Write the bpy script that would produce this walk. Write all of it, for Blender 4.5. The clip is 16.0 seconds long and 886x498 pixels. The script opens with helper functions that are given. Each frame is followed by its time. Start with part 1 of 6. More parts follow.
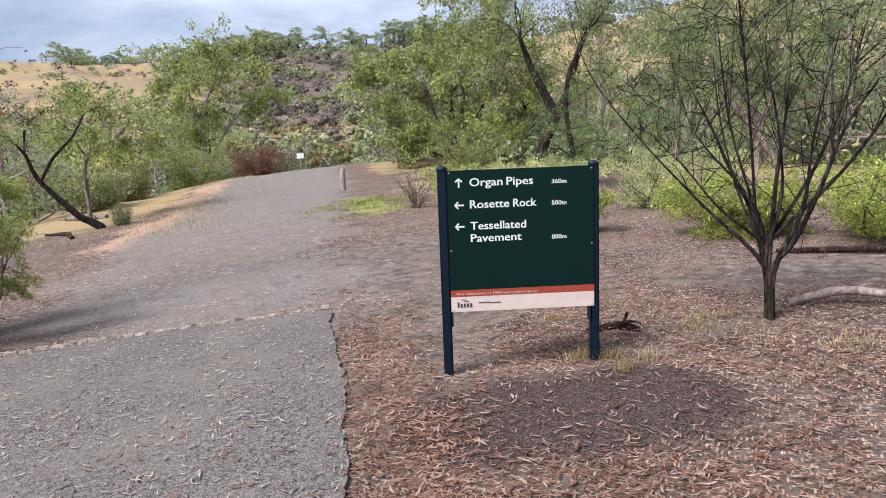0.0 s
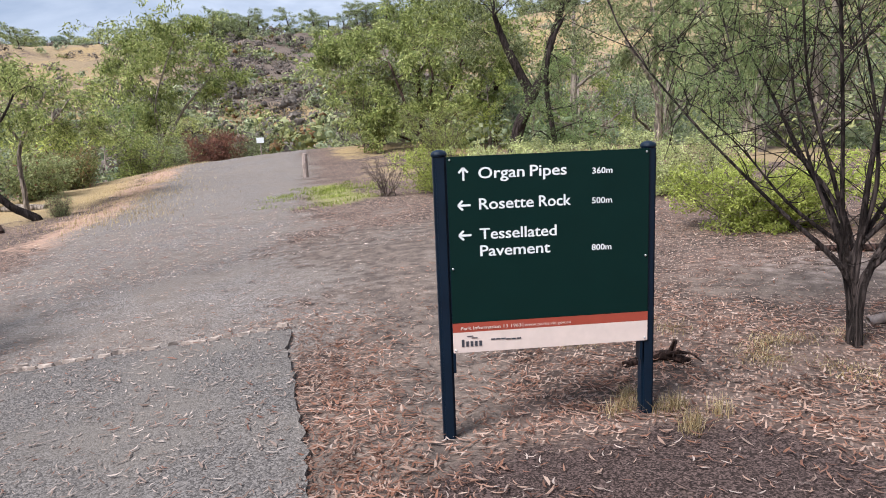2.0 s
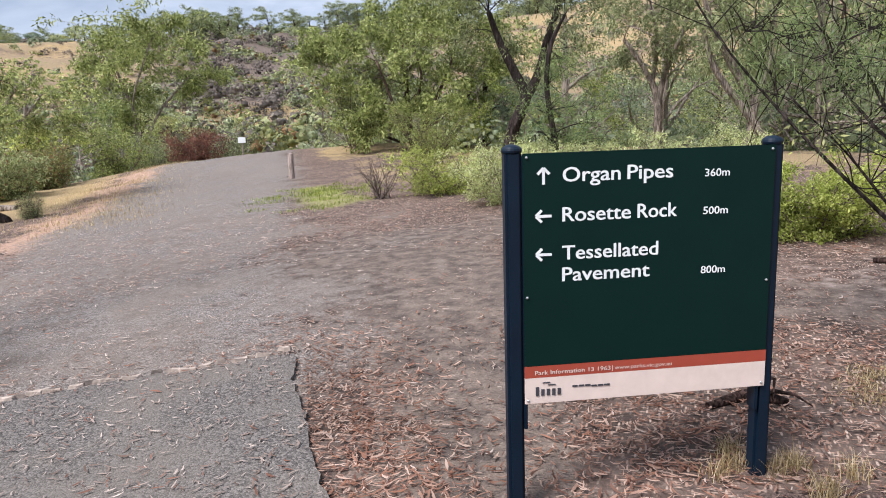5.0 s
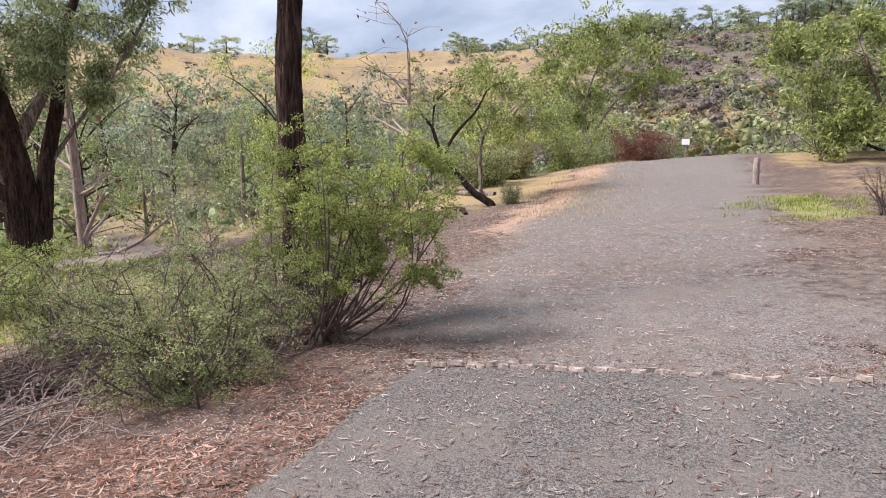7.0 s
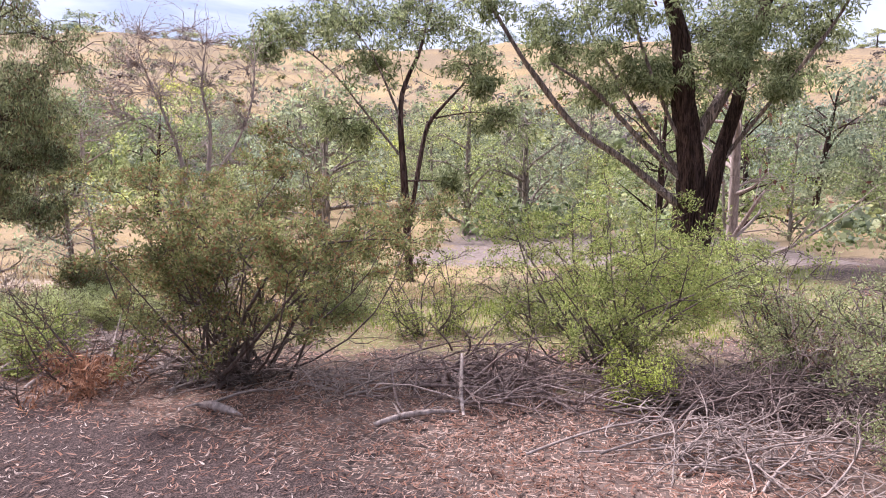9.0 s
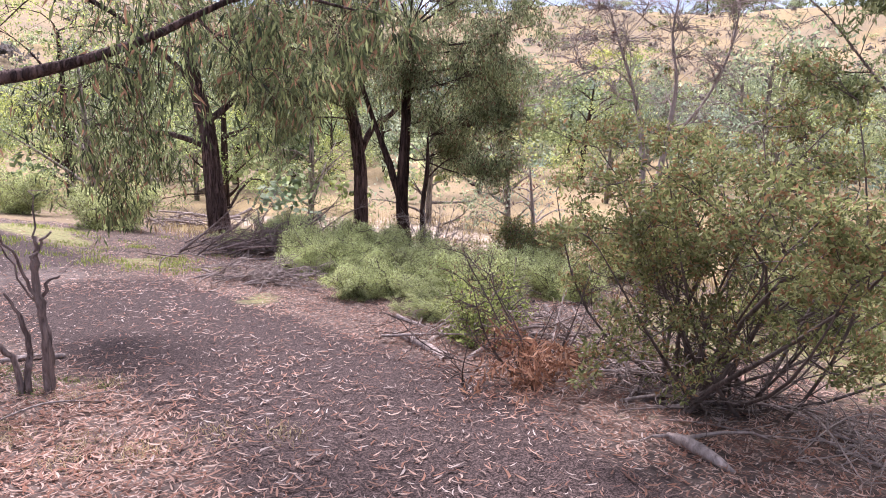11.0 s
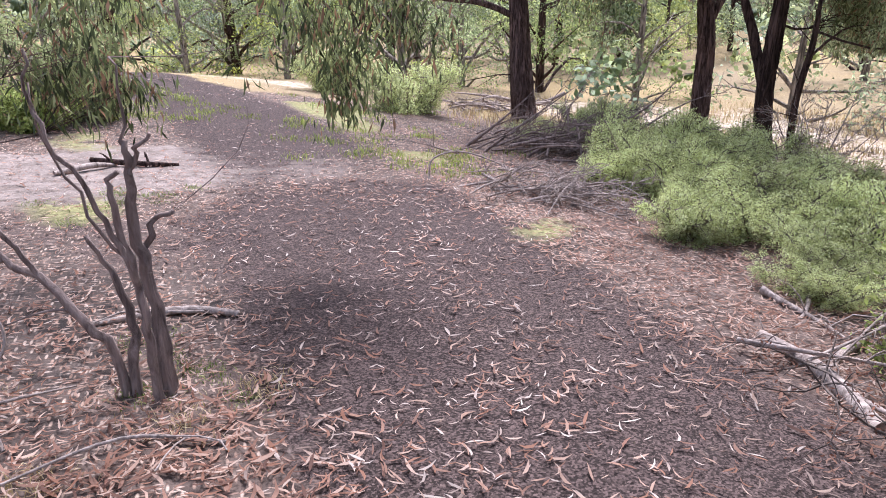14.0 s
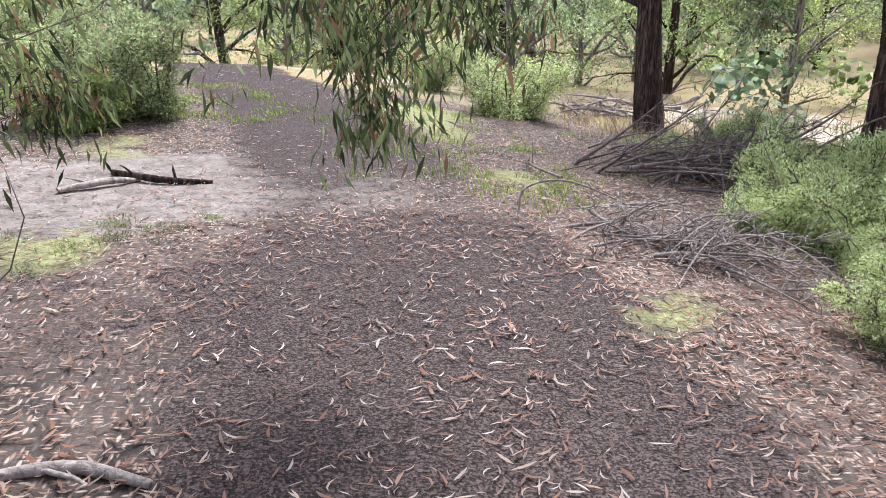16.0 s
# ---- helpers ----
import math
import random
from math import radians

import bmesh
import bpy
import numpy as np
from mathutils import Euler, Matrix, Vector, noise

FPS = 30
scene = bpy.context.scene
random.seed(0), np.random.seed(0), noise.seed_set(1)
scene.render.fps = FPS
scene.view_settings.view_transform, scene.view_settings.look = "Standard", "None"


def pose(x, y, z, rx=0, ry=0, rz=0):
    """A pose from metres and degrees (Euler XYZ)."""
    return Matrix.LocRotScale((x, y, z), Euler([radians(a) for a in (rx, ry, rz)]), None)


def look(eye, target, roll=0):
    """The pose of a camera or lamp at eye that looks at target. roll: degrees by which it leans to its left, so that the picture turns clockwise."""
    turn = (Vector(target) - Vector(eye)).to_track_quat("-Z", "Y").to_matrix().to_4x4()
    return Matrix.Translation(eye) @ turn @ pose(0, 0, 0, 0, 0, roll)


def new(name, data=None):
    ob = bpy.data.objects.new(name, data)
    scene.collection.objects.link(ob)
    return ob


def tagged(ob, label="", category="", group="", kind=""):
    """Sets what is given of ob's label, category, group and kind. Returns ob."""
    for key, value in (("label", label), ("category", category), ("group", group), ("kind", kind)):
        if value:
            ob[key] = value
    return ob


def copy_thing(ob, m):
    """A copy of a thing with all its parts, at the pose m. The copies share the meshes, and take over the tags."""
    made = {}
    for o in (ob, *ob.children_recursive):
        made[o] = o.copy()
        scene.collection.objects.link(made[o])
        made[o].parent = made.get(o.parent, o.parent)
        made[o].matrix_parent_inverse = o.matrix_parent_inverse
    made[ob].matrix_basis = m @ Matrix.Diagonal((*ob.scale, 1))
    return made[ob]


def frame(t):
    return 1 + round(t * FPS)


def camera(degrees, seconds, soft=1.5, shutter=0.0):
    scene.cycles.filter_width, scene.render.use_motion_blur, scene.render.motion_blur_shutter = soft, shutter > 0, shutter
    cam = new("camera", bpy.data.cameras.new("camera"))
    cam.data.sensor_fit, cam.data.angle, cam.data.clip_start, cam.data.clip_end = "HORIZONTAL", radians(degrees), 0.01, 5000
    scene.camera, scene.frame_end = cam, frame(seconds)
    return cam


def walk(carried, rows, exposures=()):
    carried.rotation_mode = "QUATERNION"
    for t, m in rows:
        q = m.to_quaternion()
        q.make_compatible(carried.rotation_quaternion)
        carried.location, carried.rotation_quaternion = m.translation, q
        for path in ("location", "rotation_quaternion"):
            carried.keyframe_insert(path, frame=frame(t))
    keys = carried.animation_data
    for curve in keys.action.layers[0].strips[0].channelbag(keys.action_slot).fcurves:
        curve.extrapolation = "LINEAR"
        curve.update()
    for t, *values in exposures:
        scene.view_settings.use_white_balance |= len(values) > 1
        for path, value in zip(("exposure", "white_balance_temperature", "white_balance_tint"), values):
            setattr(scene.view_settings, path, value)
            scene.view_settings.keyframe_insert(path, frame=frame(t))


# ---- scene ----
cam = camera(65.4, 16.0, soft=0.95)
PATH = [
    (0, (-0.058, 0.023, 1.422), (-0.892, 1.815, 1.119), -2.2),
    (0.5, (-0.233, 0.288, 1.418), (-1.056, 2.083, 1.101), -2.2),
    (1, (-0.401, 0.561, 1.422), (-1.217, 2.358, 1.094), -2.2),
    (1.5, (-0.57, 0.845, 1.389), (-1.36, 2.65, 1.05), -2.2),
    (2, (-0.719, 1.106, 1.385), (-1.46, 2.931, 1.034), -2.3),
    (2.5, (-0.844, 1.357, 1.38), (-1.535, 3.198, 1.018), -2.2),
    (3, (-0.941, 1.556, 1.358), (-1.576, 3.417, 0.994), -2.2),
    (3.2, (-0.974, 1.625, 1.343), (-1.591, 3.492, 0.979), -2.2),
    (5.3, (-1.36, 1.635, 1.349), (-2.088, 3.467, 1.007), -1.6),
    (5.5, (-1.422, 1.588, 1.35), (-2.195, 3.401, 1.01), -1.6),
    (6, (-1.598, 1.442, 1.345), (-2.562, 3.162, 1.01), -1.2),
    (6.5, (-1.888, 1.285, 1.349), (-3.17, 2.784, 1.016), -0.4),
    (7, (-2.185, 1.113, 1.333), (-3.779, 2.276, 1.011), -0.2),
    (7.5, (-2.458, 0.914, 1.31), (-4.257, 1.731, 1.0), -0.0),
    (8, (-2.71, 0.73, 1.277), (-4.619, 1.242, 0.976), 0.1),
    (8.5, (-2.979, 0.525, 1.254), (-4.953, 0.588, 0.944), 0.4),
    (9, (-3.273, 0.29, 1.213), (-5.208, -0.107, 0.897), 0.5),
    (9.5, (-3.538, 0.034, 1.18), (-5.387, -0.659, 0.865), 0.5),
    (10, (-3.83, -0.2, 1.14), (-5.556, -1.152, 0.803), 0.4),
    (10.2, (-3.925, -0.327, 1.112), (-5.59, -1.382, 0.771), 0.6),
    (12.3, (-4.806, -1.676, 0.915), (-5.753, -3.345, 0.351), -0.6),
    (12.5, (-4.899, -1.8, 0.885), (-5.79, -3.49, 0.291), -0.8),
    (13, (-5.13, -2.111, 0.823), (-5.914, -3.837, 0.185), -1.0),
    (13.5, (-5.361, -2.431, 0.754), (-6.041, -4.186, 0.075), -1.2),
    (14, (-5.585, -2.76, 0.712), (-6.179, -4.526, -0.016), -1.4),
    (14.5, (-5.772, -3.09, 0.693), (-6.29, -4.868, -0.063), -1.6),
    (15, (-5.917, -3.421, 0.674), (-6.353, -5.216, -0.092), -1.6),
    (15.5, (-6.057, -3.76, 0.619), (-6.423, -5.573, -0.144), -1.6),
    (16, (-6.171, -4.096, 0.59), (-6.458, -5.933, -0.147), -1.6),
]
EXPOSURES = [(0, 0.64, 5950, 14), (6, 0.6, 6000, 15), (7, 0.68, 6150, 17), (8.5, 1.02, 6000, 26), (10, 1.16, 5950, 28), (12.3, 1.2, 5700, 25), (14, 1.18, 5600, 20), (16, 1.14, 5520, 9)]
walk(cam, [(t, look(eye, target, roll)) for t, eye, target, roll in PATH], EXPOSURES)

# ---- sky and sun ----
SUN_ELEVATION, SUN_TURN = radians(52), radians(-150)


def make_world():
    world = bpy.data.worlds.new("sky")
    scene.world = world
    world.use_nodes = True
    n, l = world.node_tree.nodes, world.node_tree.links
    n.clear()
    out, back = n.new("ShaderNodeOutputWorld"), n.new("ShaderNodeBackground")
    sky = n.new("ShaderNodeTexSky")
    sky.sky_type, sky.sun_disc = "NISHITA", False
    sky.sun_elevation, sky.sun_rotation = SUN_ELEVATION, SUN_TURN
    dim = n.new("ShaderNodeVectorMath")
    dim.operation = "SCALE"
    dim.inputs["Scale"].default_value = 0.12
    coord, stretch, cloud = n.new("ShaderNodeTexCoord"), n.new("ShaderNodeMapping"), n.new("ShaderNodeTexNoise")
    stretch.inputs["Scale"].default_value = (1.3, 1.3, 5.0)
    cloud.inputs["Scale"].default_value, cloud.inputs["Detail"].default_value = 2.4, 7
    cloud.inputs["Roughness"].default_value, cloud.inputs["Distortion"].default_value = 0.55, 0.5
    grey, mix = n.new("ShaderNodeValToRGB"), n.new("ShaderNodeMixRGB")
    grey.color_ramp.elements[0].position, grey.color_ramp.elements[0].color = 0.36, (0.42, 0.5, 0.62, 1)
    grey.color_ramp.elements[1].position, grey.color_ramp.elements[1].color = 0.62, (0.86, 0.92, 1.0, 1)
    mix.inputs[0].default_value = 0.86
    l.new(sky.outputs[0], dim.inputs[0])
    l.new(coord.outputs["Generated"], stretch.inputs[0])
    l.new(stretch.outputs[0], cloud.inputs["Vector"])
    l.new(cloud.outputs[0], grey.inputs[0])
    l.new(dim.outputs[0], mix.inputs[1])
    l.new(grey.outputs[0], mix.inputs[2])
    l.new(mix.outputs[0], back.inputs[0])
    back.inputs[1].default_value = 0.68
    l.new(back.outputs[0], out.inputs[0])


make_world()
sun = bpy.data.lights.new("sun", "SUN")
sun.energy, sun.angle, sun.color = 4.6, radians(24), (1.0, 0.95, 0.87)
sun_ob = new("sun", sun)
sun_ob.matrix_world = look((0, 0, 30), (0 - math.sin(SUN_TURN) * 10, 0 - math.cos(SUN_TURN) * 10, 30 - 10 * math.tan(SUN_ELEVATION)))


# ---- materials ----
class Nodes:
    """A short way to write a node material."""

    def __init__(self, name):
        self.mat = bpy.data.materials.new(name)
        self.mat.use_nodes = True
        self.t = self.mat.node_tree
        self.t.nodes.clear()
        self.out = self.add("ShaderNodeOutputMaterial")

    def add(self, kind, **inputs):
        node = self.t.nodes.new(kind)
        for key, value in inputs.items():
            self.put(node.inputs[key.replace("_", " ")], value)
        return node

    def put(self, socket, value):
        if isinstance(value, bpy.types.NodeSocket):
            self.t.links.new(value, socket)
        else:
            socket.default_value = value

    def noise(self, scale, detail=4, rough=0.55, vector=None, distort=0.0):
        n = self.add("ShaderNodeTexNoise", Scale=scale, Detail=detail, Roughness=rough, Distortion=distort)
        self.put(n.inputs["Vector"], vector if vector is not None else self.where())
        return n.outputs[0]

    def where(self, scale=None):
        if not hasattr(self, "pos"):
            self.pos = self.add("ShaderNodeNewGeometry").outputs["Position"]
        if scale is None:
            return self.pos
        m = self.add("ShaderNodeMapping", Vector=self.pos, Scale=scale)
        return m.outputs[0]

    def ramp(self, fac, *stops):
        r = self.add("ShaderNodeValToRGB", Fac=fac)
        e = r.color_ramp.elements
        while len(e) < len(stops):
            e.new(0.5)
        for el, (p, c) in zip(e, stops):
            el.position = p
            el.color = (*c, 1) if isinstance(c, tuple) else (c, c, c, 1)
        return r.outputs[0]

    def mix(self, fac, a, b, blend="MIX"):
        m = self.add("ShaderNodeMixRGB")
        m.blend_type = blend
        for s, v in zip(m.inputs, (fac, a, b)):
            self.put(s, (*v, 1) if isinstance(v, tuple) and len(v) == 3 else v)
        return m.outputs[0]

    def math(self, op, a, b=0.0):
        m = self.add("ShaderNodeMath")
        m.operation = op
        self.put(m.inputs[0], a)
        self.put(m.inputs[1], b)
        return m.outputs[0]

    def attr(self, name):
        a = self.add("ShaderNodeAttribute")
        a.attribute_name = name
        return a.outputs["Fac"]

    def bump(self, height, strength=0.5, distance=0.01):
        return self.add("ShaderNodeBump", Height=height, Strength=strength, Distance=distance).outputs[0]

    def finish(self, color, rough=0.9, normal=None, metal=0.0, spec=0.3, through_light=0.0):
        p = self.add("ShaderNodeBsdfPrincipled", Base_Color=color if not isinstance(color, tuple) else (*color, 1), Roughness=rough, Metallic=metal)
        p.inputs["Specular IOR Level"].default_value = spec
        if normal is not None:
            self.put(p.inputs["Normal"], normal)
        result = p.outputs[0]
        if through_light:
            tr = self.add("ShaderNodeBsdfTranslucent", Color=color if not isinstance(color, tuple) else (*color, 1))
            m = self.add("ShaderNodeMixShader", Fac=through_light)
            self.put(m.inputs[1], result)
            self.put(m.inputs[2], tr.outputs[0])
            result = m.outputs[0]
        self.put(self.out.inputs[0], result)
        return self.mat


def leaf_material(name, dark, mid, light, odd=None, share=0.0, shine=0.6, far=False):
    n = Nodes(name)
    r = n.add("ShaderNodeNewGeometry").outputs["Random Per Island"]
    c = n.ramp(r, (0.0, dark), (0.5, mid), (1.0, light))
    if odd:
        w = n.add("ShaderNodeTexWhiteNoise")
        w.noise_dimensions = "1D"
        n.put(w.inputs["W"], r)
        c = n.mix(n.math("LESS_THAN", w.outputs[0], share), c, odd)
    c = n.mix(1.0, c, n.ramp(n.noise(1.6, 3), (0.35, 0.68), (0.65, 1.25)), "MULTIPLY")
    if far:
        c = n.mix(1.0, c, n.ramp(n.noise(0.16, 3), (0.36, (0.78, 0.86, 0.98)), (0.5, 1.0), (0.66, (1.22, 1.18, 0.88))), "MULTIPLY")
        each = n.add("ShaderNodeObjectInfo").outputs["Random"]
        c = n.mix(1.0, c, n.ramp(each, (0.0, (0.72, 0.8, 0.86)), (0.35, (0.95, 1.0, 1.05)), (0.7, (1.12, 1.1, 0.92)), (1.0, (1.22, 1.2, 0.92))), "MULTIPLY")
    return n.finish(c, shine, spec=0.18, through_light=0.6 if far else 0.46)


def bark_material(name, dark, light, scale=1.0, pale=None):
    n = Nodes(name)
    v = n.where((14 * scale, 14 * scale, 2.2 * scale))
    grain = n.noise(1.0, 8, 0.65, v, 0.6)
    blot = n.noise(2.2, 3)
    c = n.ramp(grain, (0.32, dark), (0.66, light))
    c = n.mix(n.ramp(blot, (0.42, 0.0), (0.62, 0.55)), c, pale or tuple(0.5 * (a + b) for a, b in zip(dark, light)))
    if scale > 1.5:
        return n.finish(c, 0.92, n.bump(grain, 0.9, 0.02), spec=0.15)
    crack = n.noise(1.0, 5, 0.6, n.where((30 * scale, 30 * scale, 3.5 * scale)), 1.2)
    c = n.mix(1.0, c, n.ramp(crack, (0.4, 0.42), (0.54, 1.1)), "MULTIPLY")
    return n.finish(c, 0.92, n.bump(n.math("ADD", grain, n.math("MULTIPLY", n.ramp(crack, (0.4, 0.0), (0.54, 1.0)), 0.7)), 1.0, 0.035), spec=0.12)


def ground_material():
    n = Nodes("soil_and_litter")
    fine, mid, wide = n.noise(55, 6, 0.7), n.noise(7, 5, 0.6), n.noise(0.9, 4)
    def flake_layer(scale, stretch):
        f = n.add("ShaderNodeTexVoronoi", Scale=scale)
        f.inputs["Randomness"].default_value = 1.0
        n.put(f.inputs["Vector"], n.where(stretch))
        return n.ramp(f.outputs["Distance"], (0.2, 1.0), (0.36, 0.0)), n.add("ShaderNodeSeparateColor", Color=f.outputs["Color"]).outputs[0]

    fleck, tone = flake_layer(17.0, (1, 3.2, 1))
    fleck2, tone2 = flake_layer(15.0, (3.4, 1.0, 1))
    leafy = n.ramp(tone, (0.0, (0.14, 0.08, 0.06)), (0.45, (0.34, 0.22, 0.17)), (1.0, (0.52, 0.4, 0.33)))
    leafy2 = n.ramp(tone2, (0.0, (0.12, 0.07, 0.055)), (0.5, (0.36, 0.24, 0.18)), (1.0, (0.5, 0.39, 0.32)))
    soil = n.mix(n.ramp(mid, (0.35, 0.0), (0.65, 1.0)), (0.034, 0.026, 0.023), (0.13, 0.096, 0.08))
    litter = n.mix(fleck, soil, leafy)
    litter = n.mix(fleck2, litter, leafy2)
    litter = n.mix(n.ramp(wide, (0.4, 0.0), (0.62, 0.3)), litter, (0.22, 0.15, 0.12))
    stones = n.add("ShaderNodeTexVoronoi", Scale=140.0)
    n.put(stones.inputs["Vector"], n.where())
    grit = n.add("ShaderNodeSeparateColor", Color=stones.outputs["Color"]).outputs[0]
    gravel = n.mix(n.ramp(grit, (0.3, 0.0), (0.95, 1.0)), (0.085, 0.075, 0.069), (0.33, 0.295, 0.272))
    gravel = n.mix(n.ramp(wide, (0.4, 0.0), (0.6, 0.5)), gravel, (0.19, 0.155, 0.128))
    gravel = n.mix(n.ramp(n.noise(3.2, 5, 0.65), (0.5, 0.0), (0.62, 0.5)), gravel, (0.13, 0.105, 0.088))
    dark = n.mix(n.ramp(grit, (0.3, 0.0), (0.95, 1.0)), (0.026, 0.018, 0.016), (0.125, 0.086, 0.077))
    earth = n.mix(n.ramp(mid, (0.35, 0.0), (0.65, 1.0)), (0.15, 0.118, 0.1), (0.28, 0.225, 0.198))
    bare = n.mix(n.ramp(mid, (0.35, 0.0), (0.65, 1.0)), (0.085, 0.067, 0.058), (0.19, 0.148, 0.122))
    strawy = n.noise(22, 5, 0.7, n.where((1, 1, 0.3)))
    straw = n.mix(n.ramp(strawy, (0.35, 0.0), (0.65, 1.0)), (0.23, 0.16, 0.075), (0.43, 0.32, 0.165))
    straw = n.mix(n.ramp(n.noise(0.07, 7, 0.7), (0.42, 0.0), (0.58, 0.75)), straw, (0.23, 0.175, 0.115))
    green = n.mix(n.ramp(strawy, (0.35, 0.0), (0.65, 1.0)), (0.15, 0.14, 0.06), (0.31, 0.29, 0.13))
    rust = n.mix(n.ramp(fine, (0.3, 0.0), (0.7, 1.0)), (0.28, 0.16, 0.115), (0.48, 0.34, 0.25))

    def edge(mask):
        return n.ramp(n.math("ADD", n.attr(mask), n.math("ADD", n.math("MULTIPLY", n.math("SUBTRACT", mid, 0.5), 1.1), n.math("MULTIPLY", n.math("SUBTRACT", wide, 0.5), 1.2))), (0.34, 0.0), (0.66, 1.0))

    c = litter
    sand = n.mix(n.ramp(mid, (0.35, 0.0), (0.65, 1.0)), (0.4, 0.315, 0.24), (0.6, 0.49, 0.38))
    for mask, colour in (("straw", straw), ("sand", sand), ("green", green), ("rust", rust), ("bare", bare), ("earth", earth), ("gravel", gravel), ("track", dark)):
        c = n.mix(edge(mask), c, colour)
    pale = n.add("ShaderNodeTexVoronoi", Scale=13.0)
    n.put(pale.inputs["Vector"], n.mix(0.12, n.where((4.2, 1.1, 1)), n.add("ShaderNodeTexNoise", Scale=5.0).outputs[1]))
    spot = n.math("MULTIPLY", n.ramp(pale.outputs["Distance"], (0.2, 0.8), (0.3, 0.0)), n.ramp(n.add("ShaderNodeSeparateColor", Color=pale.outputs["Color"]).outputs[1], (0.35, 0.0), (0.5, 0.2)))
    c = n.mix(n.math("MULTIPLY", n.math("MULTIPLY", spot, n.math("SUBTRACT", 1.0, n.attr("track"))), n.math("SUBTRACT", 1.0, n.attr("straw"))), c, (0.5, 0.42, 0.36))
    c = n.mix(1.0, c, n.ramp(fine, (0.25, 0.68), (0.75, 1.3)), "MULTIPLY")
    h = n.math("ADD", fine, n.math("MULTIPLY", fleck, 0.5))
    return n.finish(c, 0.95, n.bump(h, 0.7, 0.012), spec=0.15)


def asphalt_material():
    n = Nodes("worn_asphalt")
    stones = n.add("ShaderNodeTexVoronoi", Scale=95.0)
    n.put(stones.inputs["Vector"], n.where())
    grit = n.add("ShaderNodeSeparateColor", Color=stones.outputs["Color"]).outputs[0]
    c = n.mix(n.ramp(grit, (0.2, 0.0), (1.0, 1.0)), (0.045, 0.039, 0.036), (0.19, 0.168, 0.154))
    c = n.mix(n.ramp(n.noise(1.3, 5), (0.42, 0.0), (0.6, 0.6)), c, (0.15, 0.128, 0.108))
    c = n.mix(n.ramp(n.noise(260, 2, 0.7), (0.45, 0.0), (0.72, 0.5)), c, (0.24, 0.225, 0.21))
    h = n.math("SUBTRACT", n.noise(180, 4), n.math("MULTIPLY", stones.outputs["Distance"], 1.2))
    return n.finish(c, 0.9, n.bump(h, 0.6, 0.006), spec=0.25)


def plain(name, color, rough=0.6, vary=0.12, scale=20, metal=0.0, spec=0.4):
    n = Nodes(name)
    c = n.mix(1.0, color, n.ramp(n.noise(scale, 5), (0.3, 1 - vary), (0.7, 1 + vary)), "MULTIPLY")
    return n.finish(c, rough, n.bump(n.noise(scale * 8, 3), 0.15, 0.002), metal, spec)


GROUND = ground_material()
ASPHALT = asphalt_material()
LITTER = leaf_material("dry_gum_leaves", (0.12, 0.06, 0.045), (0.37, 0.21, 0.15), (0.62, 0.46, 0.37), (0.32, 0.16, 0.105), 0.2, 0.7)
PALE_LITTER = leaf_material("bleached_gum_leaves", (0.24, 0.16, 0.125), (0.45, 0.35, 0.3), (0.68, 0.57, 0.5), (0.28, 0.14, 0.1), 0.15, 0.7)
BARK_DARK = bark_material("stringy_dark_bark", (0.022, 0.013, 0.011), (0.13, 0.08, 0.066))
BARK_LIMB = bark_material("peeled_pinkish_limb_bark", (0.13, 0.095, 0.08), (0.46, 0.36, 0.31), 0.9, (0.3, 0.23, 0.2))
BARK_RED = bark_material("peeling_red_brown_bark", (0.035, 0.02, 0.018), (0.21, 0.135, 0.115), 1.0, (0.13, 0.085, 0.075))
BARK_BLACK = bark_material("rough_black_bark", (0.016, 0.012, 0.011), (0.09, 0.07, 0.064))
BARK_PALE = bark_material("smooth_pale_bark", (0.16, 0.125, 0.1), (0.46, 0.39, 0.33), 0.7)
BARK_STUMP = bark_material("split_dark_dead_wood", (0.04, 0.028, 0.026), (0.36, 0.27, 0.24), 2.2)
BARK_GREY = bark_material("weathered_grey_wood", (0.1, 0.075, 0.065), (0.52, 0.42, 0.37), 2.0)
TWIG_DARK = bark_material("thin_dark_twig", (0.045, 0.035, 0.03), (0.19, 0.145, 0.125), 2.0)
GUM = leaf_material("gum_leaf", (0.09, 0.115, 0.05), (0.26, 0.3, 0.135), (0.5, 0.54, 0.3))
GUM_BRIGHT = leaf_material("sunlit_gum_leaf", (0.11, 0.14, 0.045), (0.3, 0.35, 0.11), (0.55, 0.58, 0.24))
GUM_DARK = leaf_material("hanging_gum_leaf", (0.07, 0.08, 0.04), (0.21, 0.24, 0.11), (0.47, 0.5, 0.27), (0.26, 0.15, 0.09), 0.1)
# dull purple-brown scrub, its colour lightened to paint in the haze of distance
FAR_DARK_HAZED = leaf_material("dull_dark_scrub_leaf_hazed", (0.085, 0.07, 0.062), (0.19, 0.165, 0.145), (0.31, 0.27, 0.235))
FAR_GUM = leaf_material("woodland_gum_leaf", (0.1, 0.13, 0.055), (0.27, 0.31, 0.14), (0.5, 0.54, 0.3), far=True)
FAR_BRIGHT = leaf_material("sunlit_woodland_gum_leaf", (0.13, 0.16, 0.05), (0.34, 0.39, 0.12), (0.6, 0.62, 0.26), far=True)
# darker copy of the hanging gum leaf, with its shade put into the colour
HANGING_SHADED = leaf_material("sickle_leaf_painted_shade", (0.03, 0.04, 0.02), (0.11, 0.13, 0.055), (0.32, 0.35, 0.15), (0.26, 0.15, 0.09), 0.14)
FAR_LEAF = leaf_material("grey_green_leaf", (0.13, 0.15, 0.09), (0.33, 0.36, 0.22), (0.54, 0.57, 0.38), far=True)
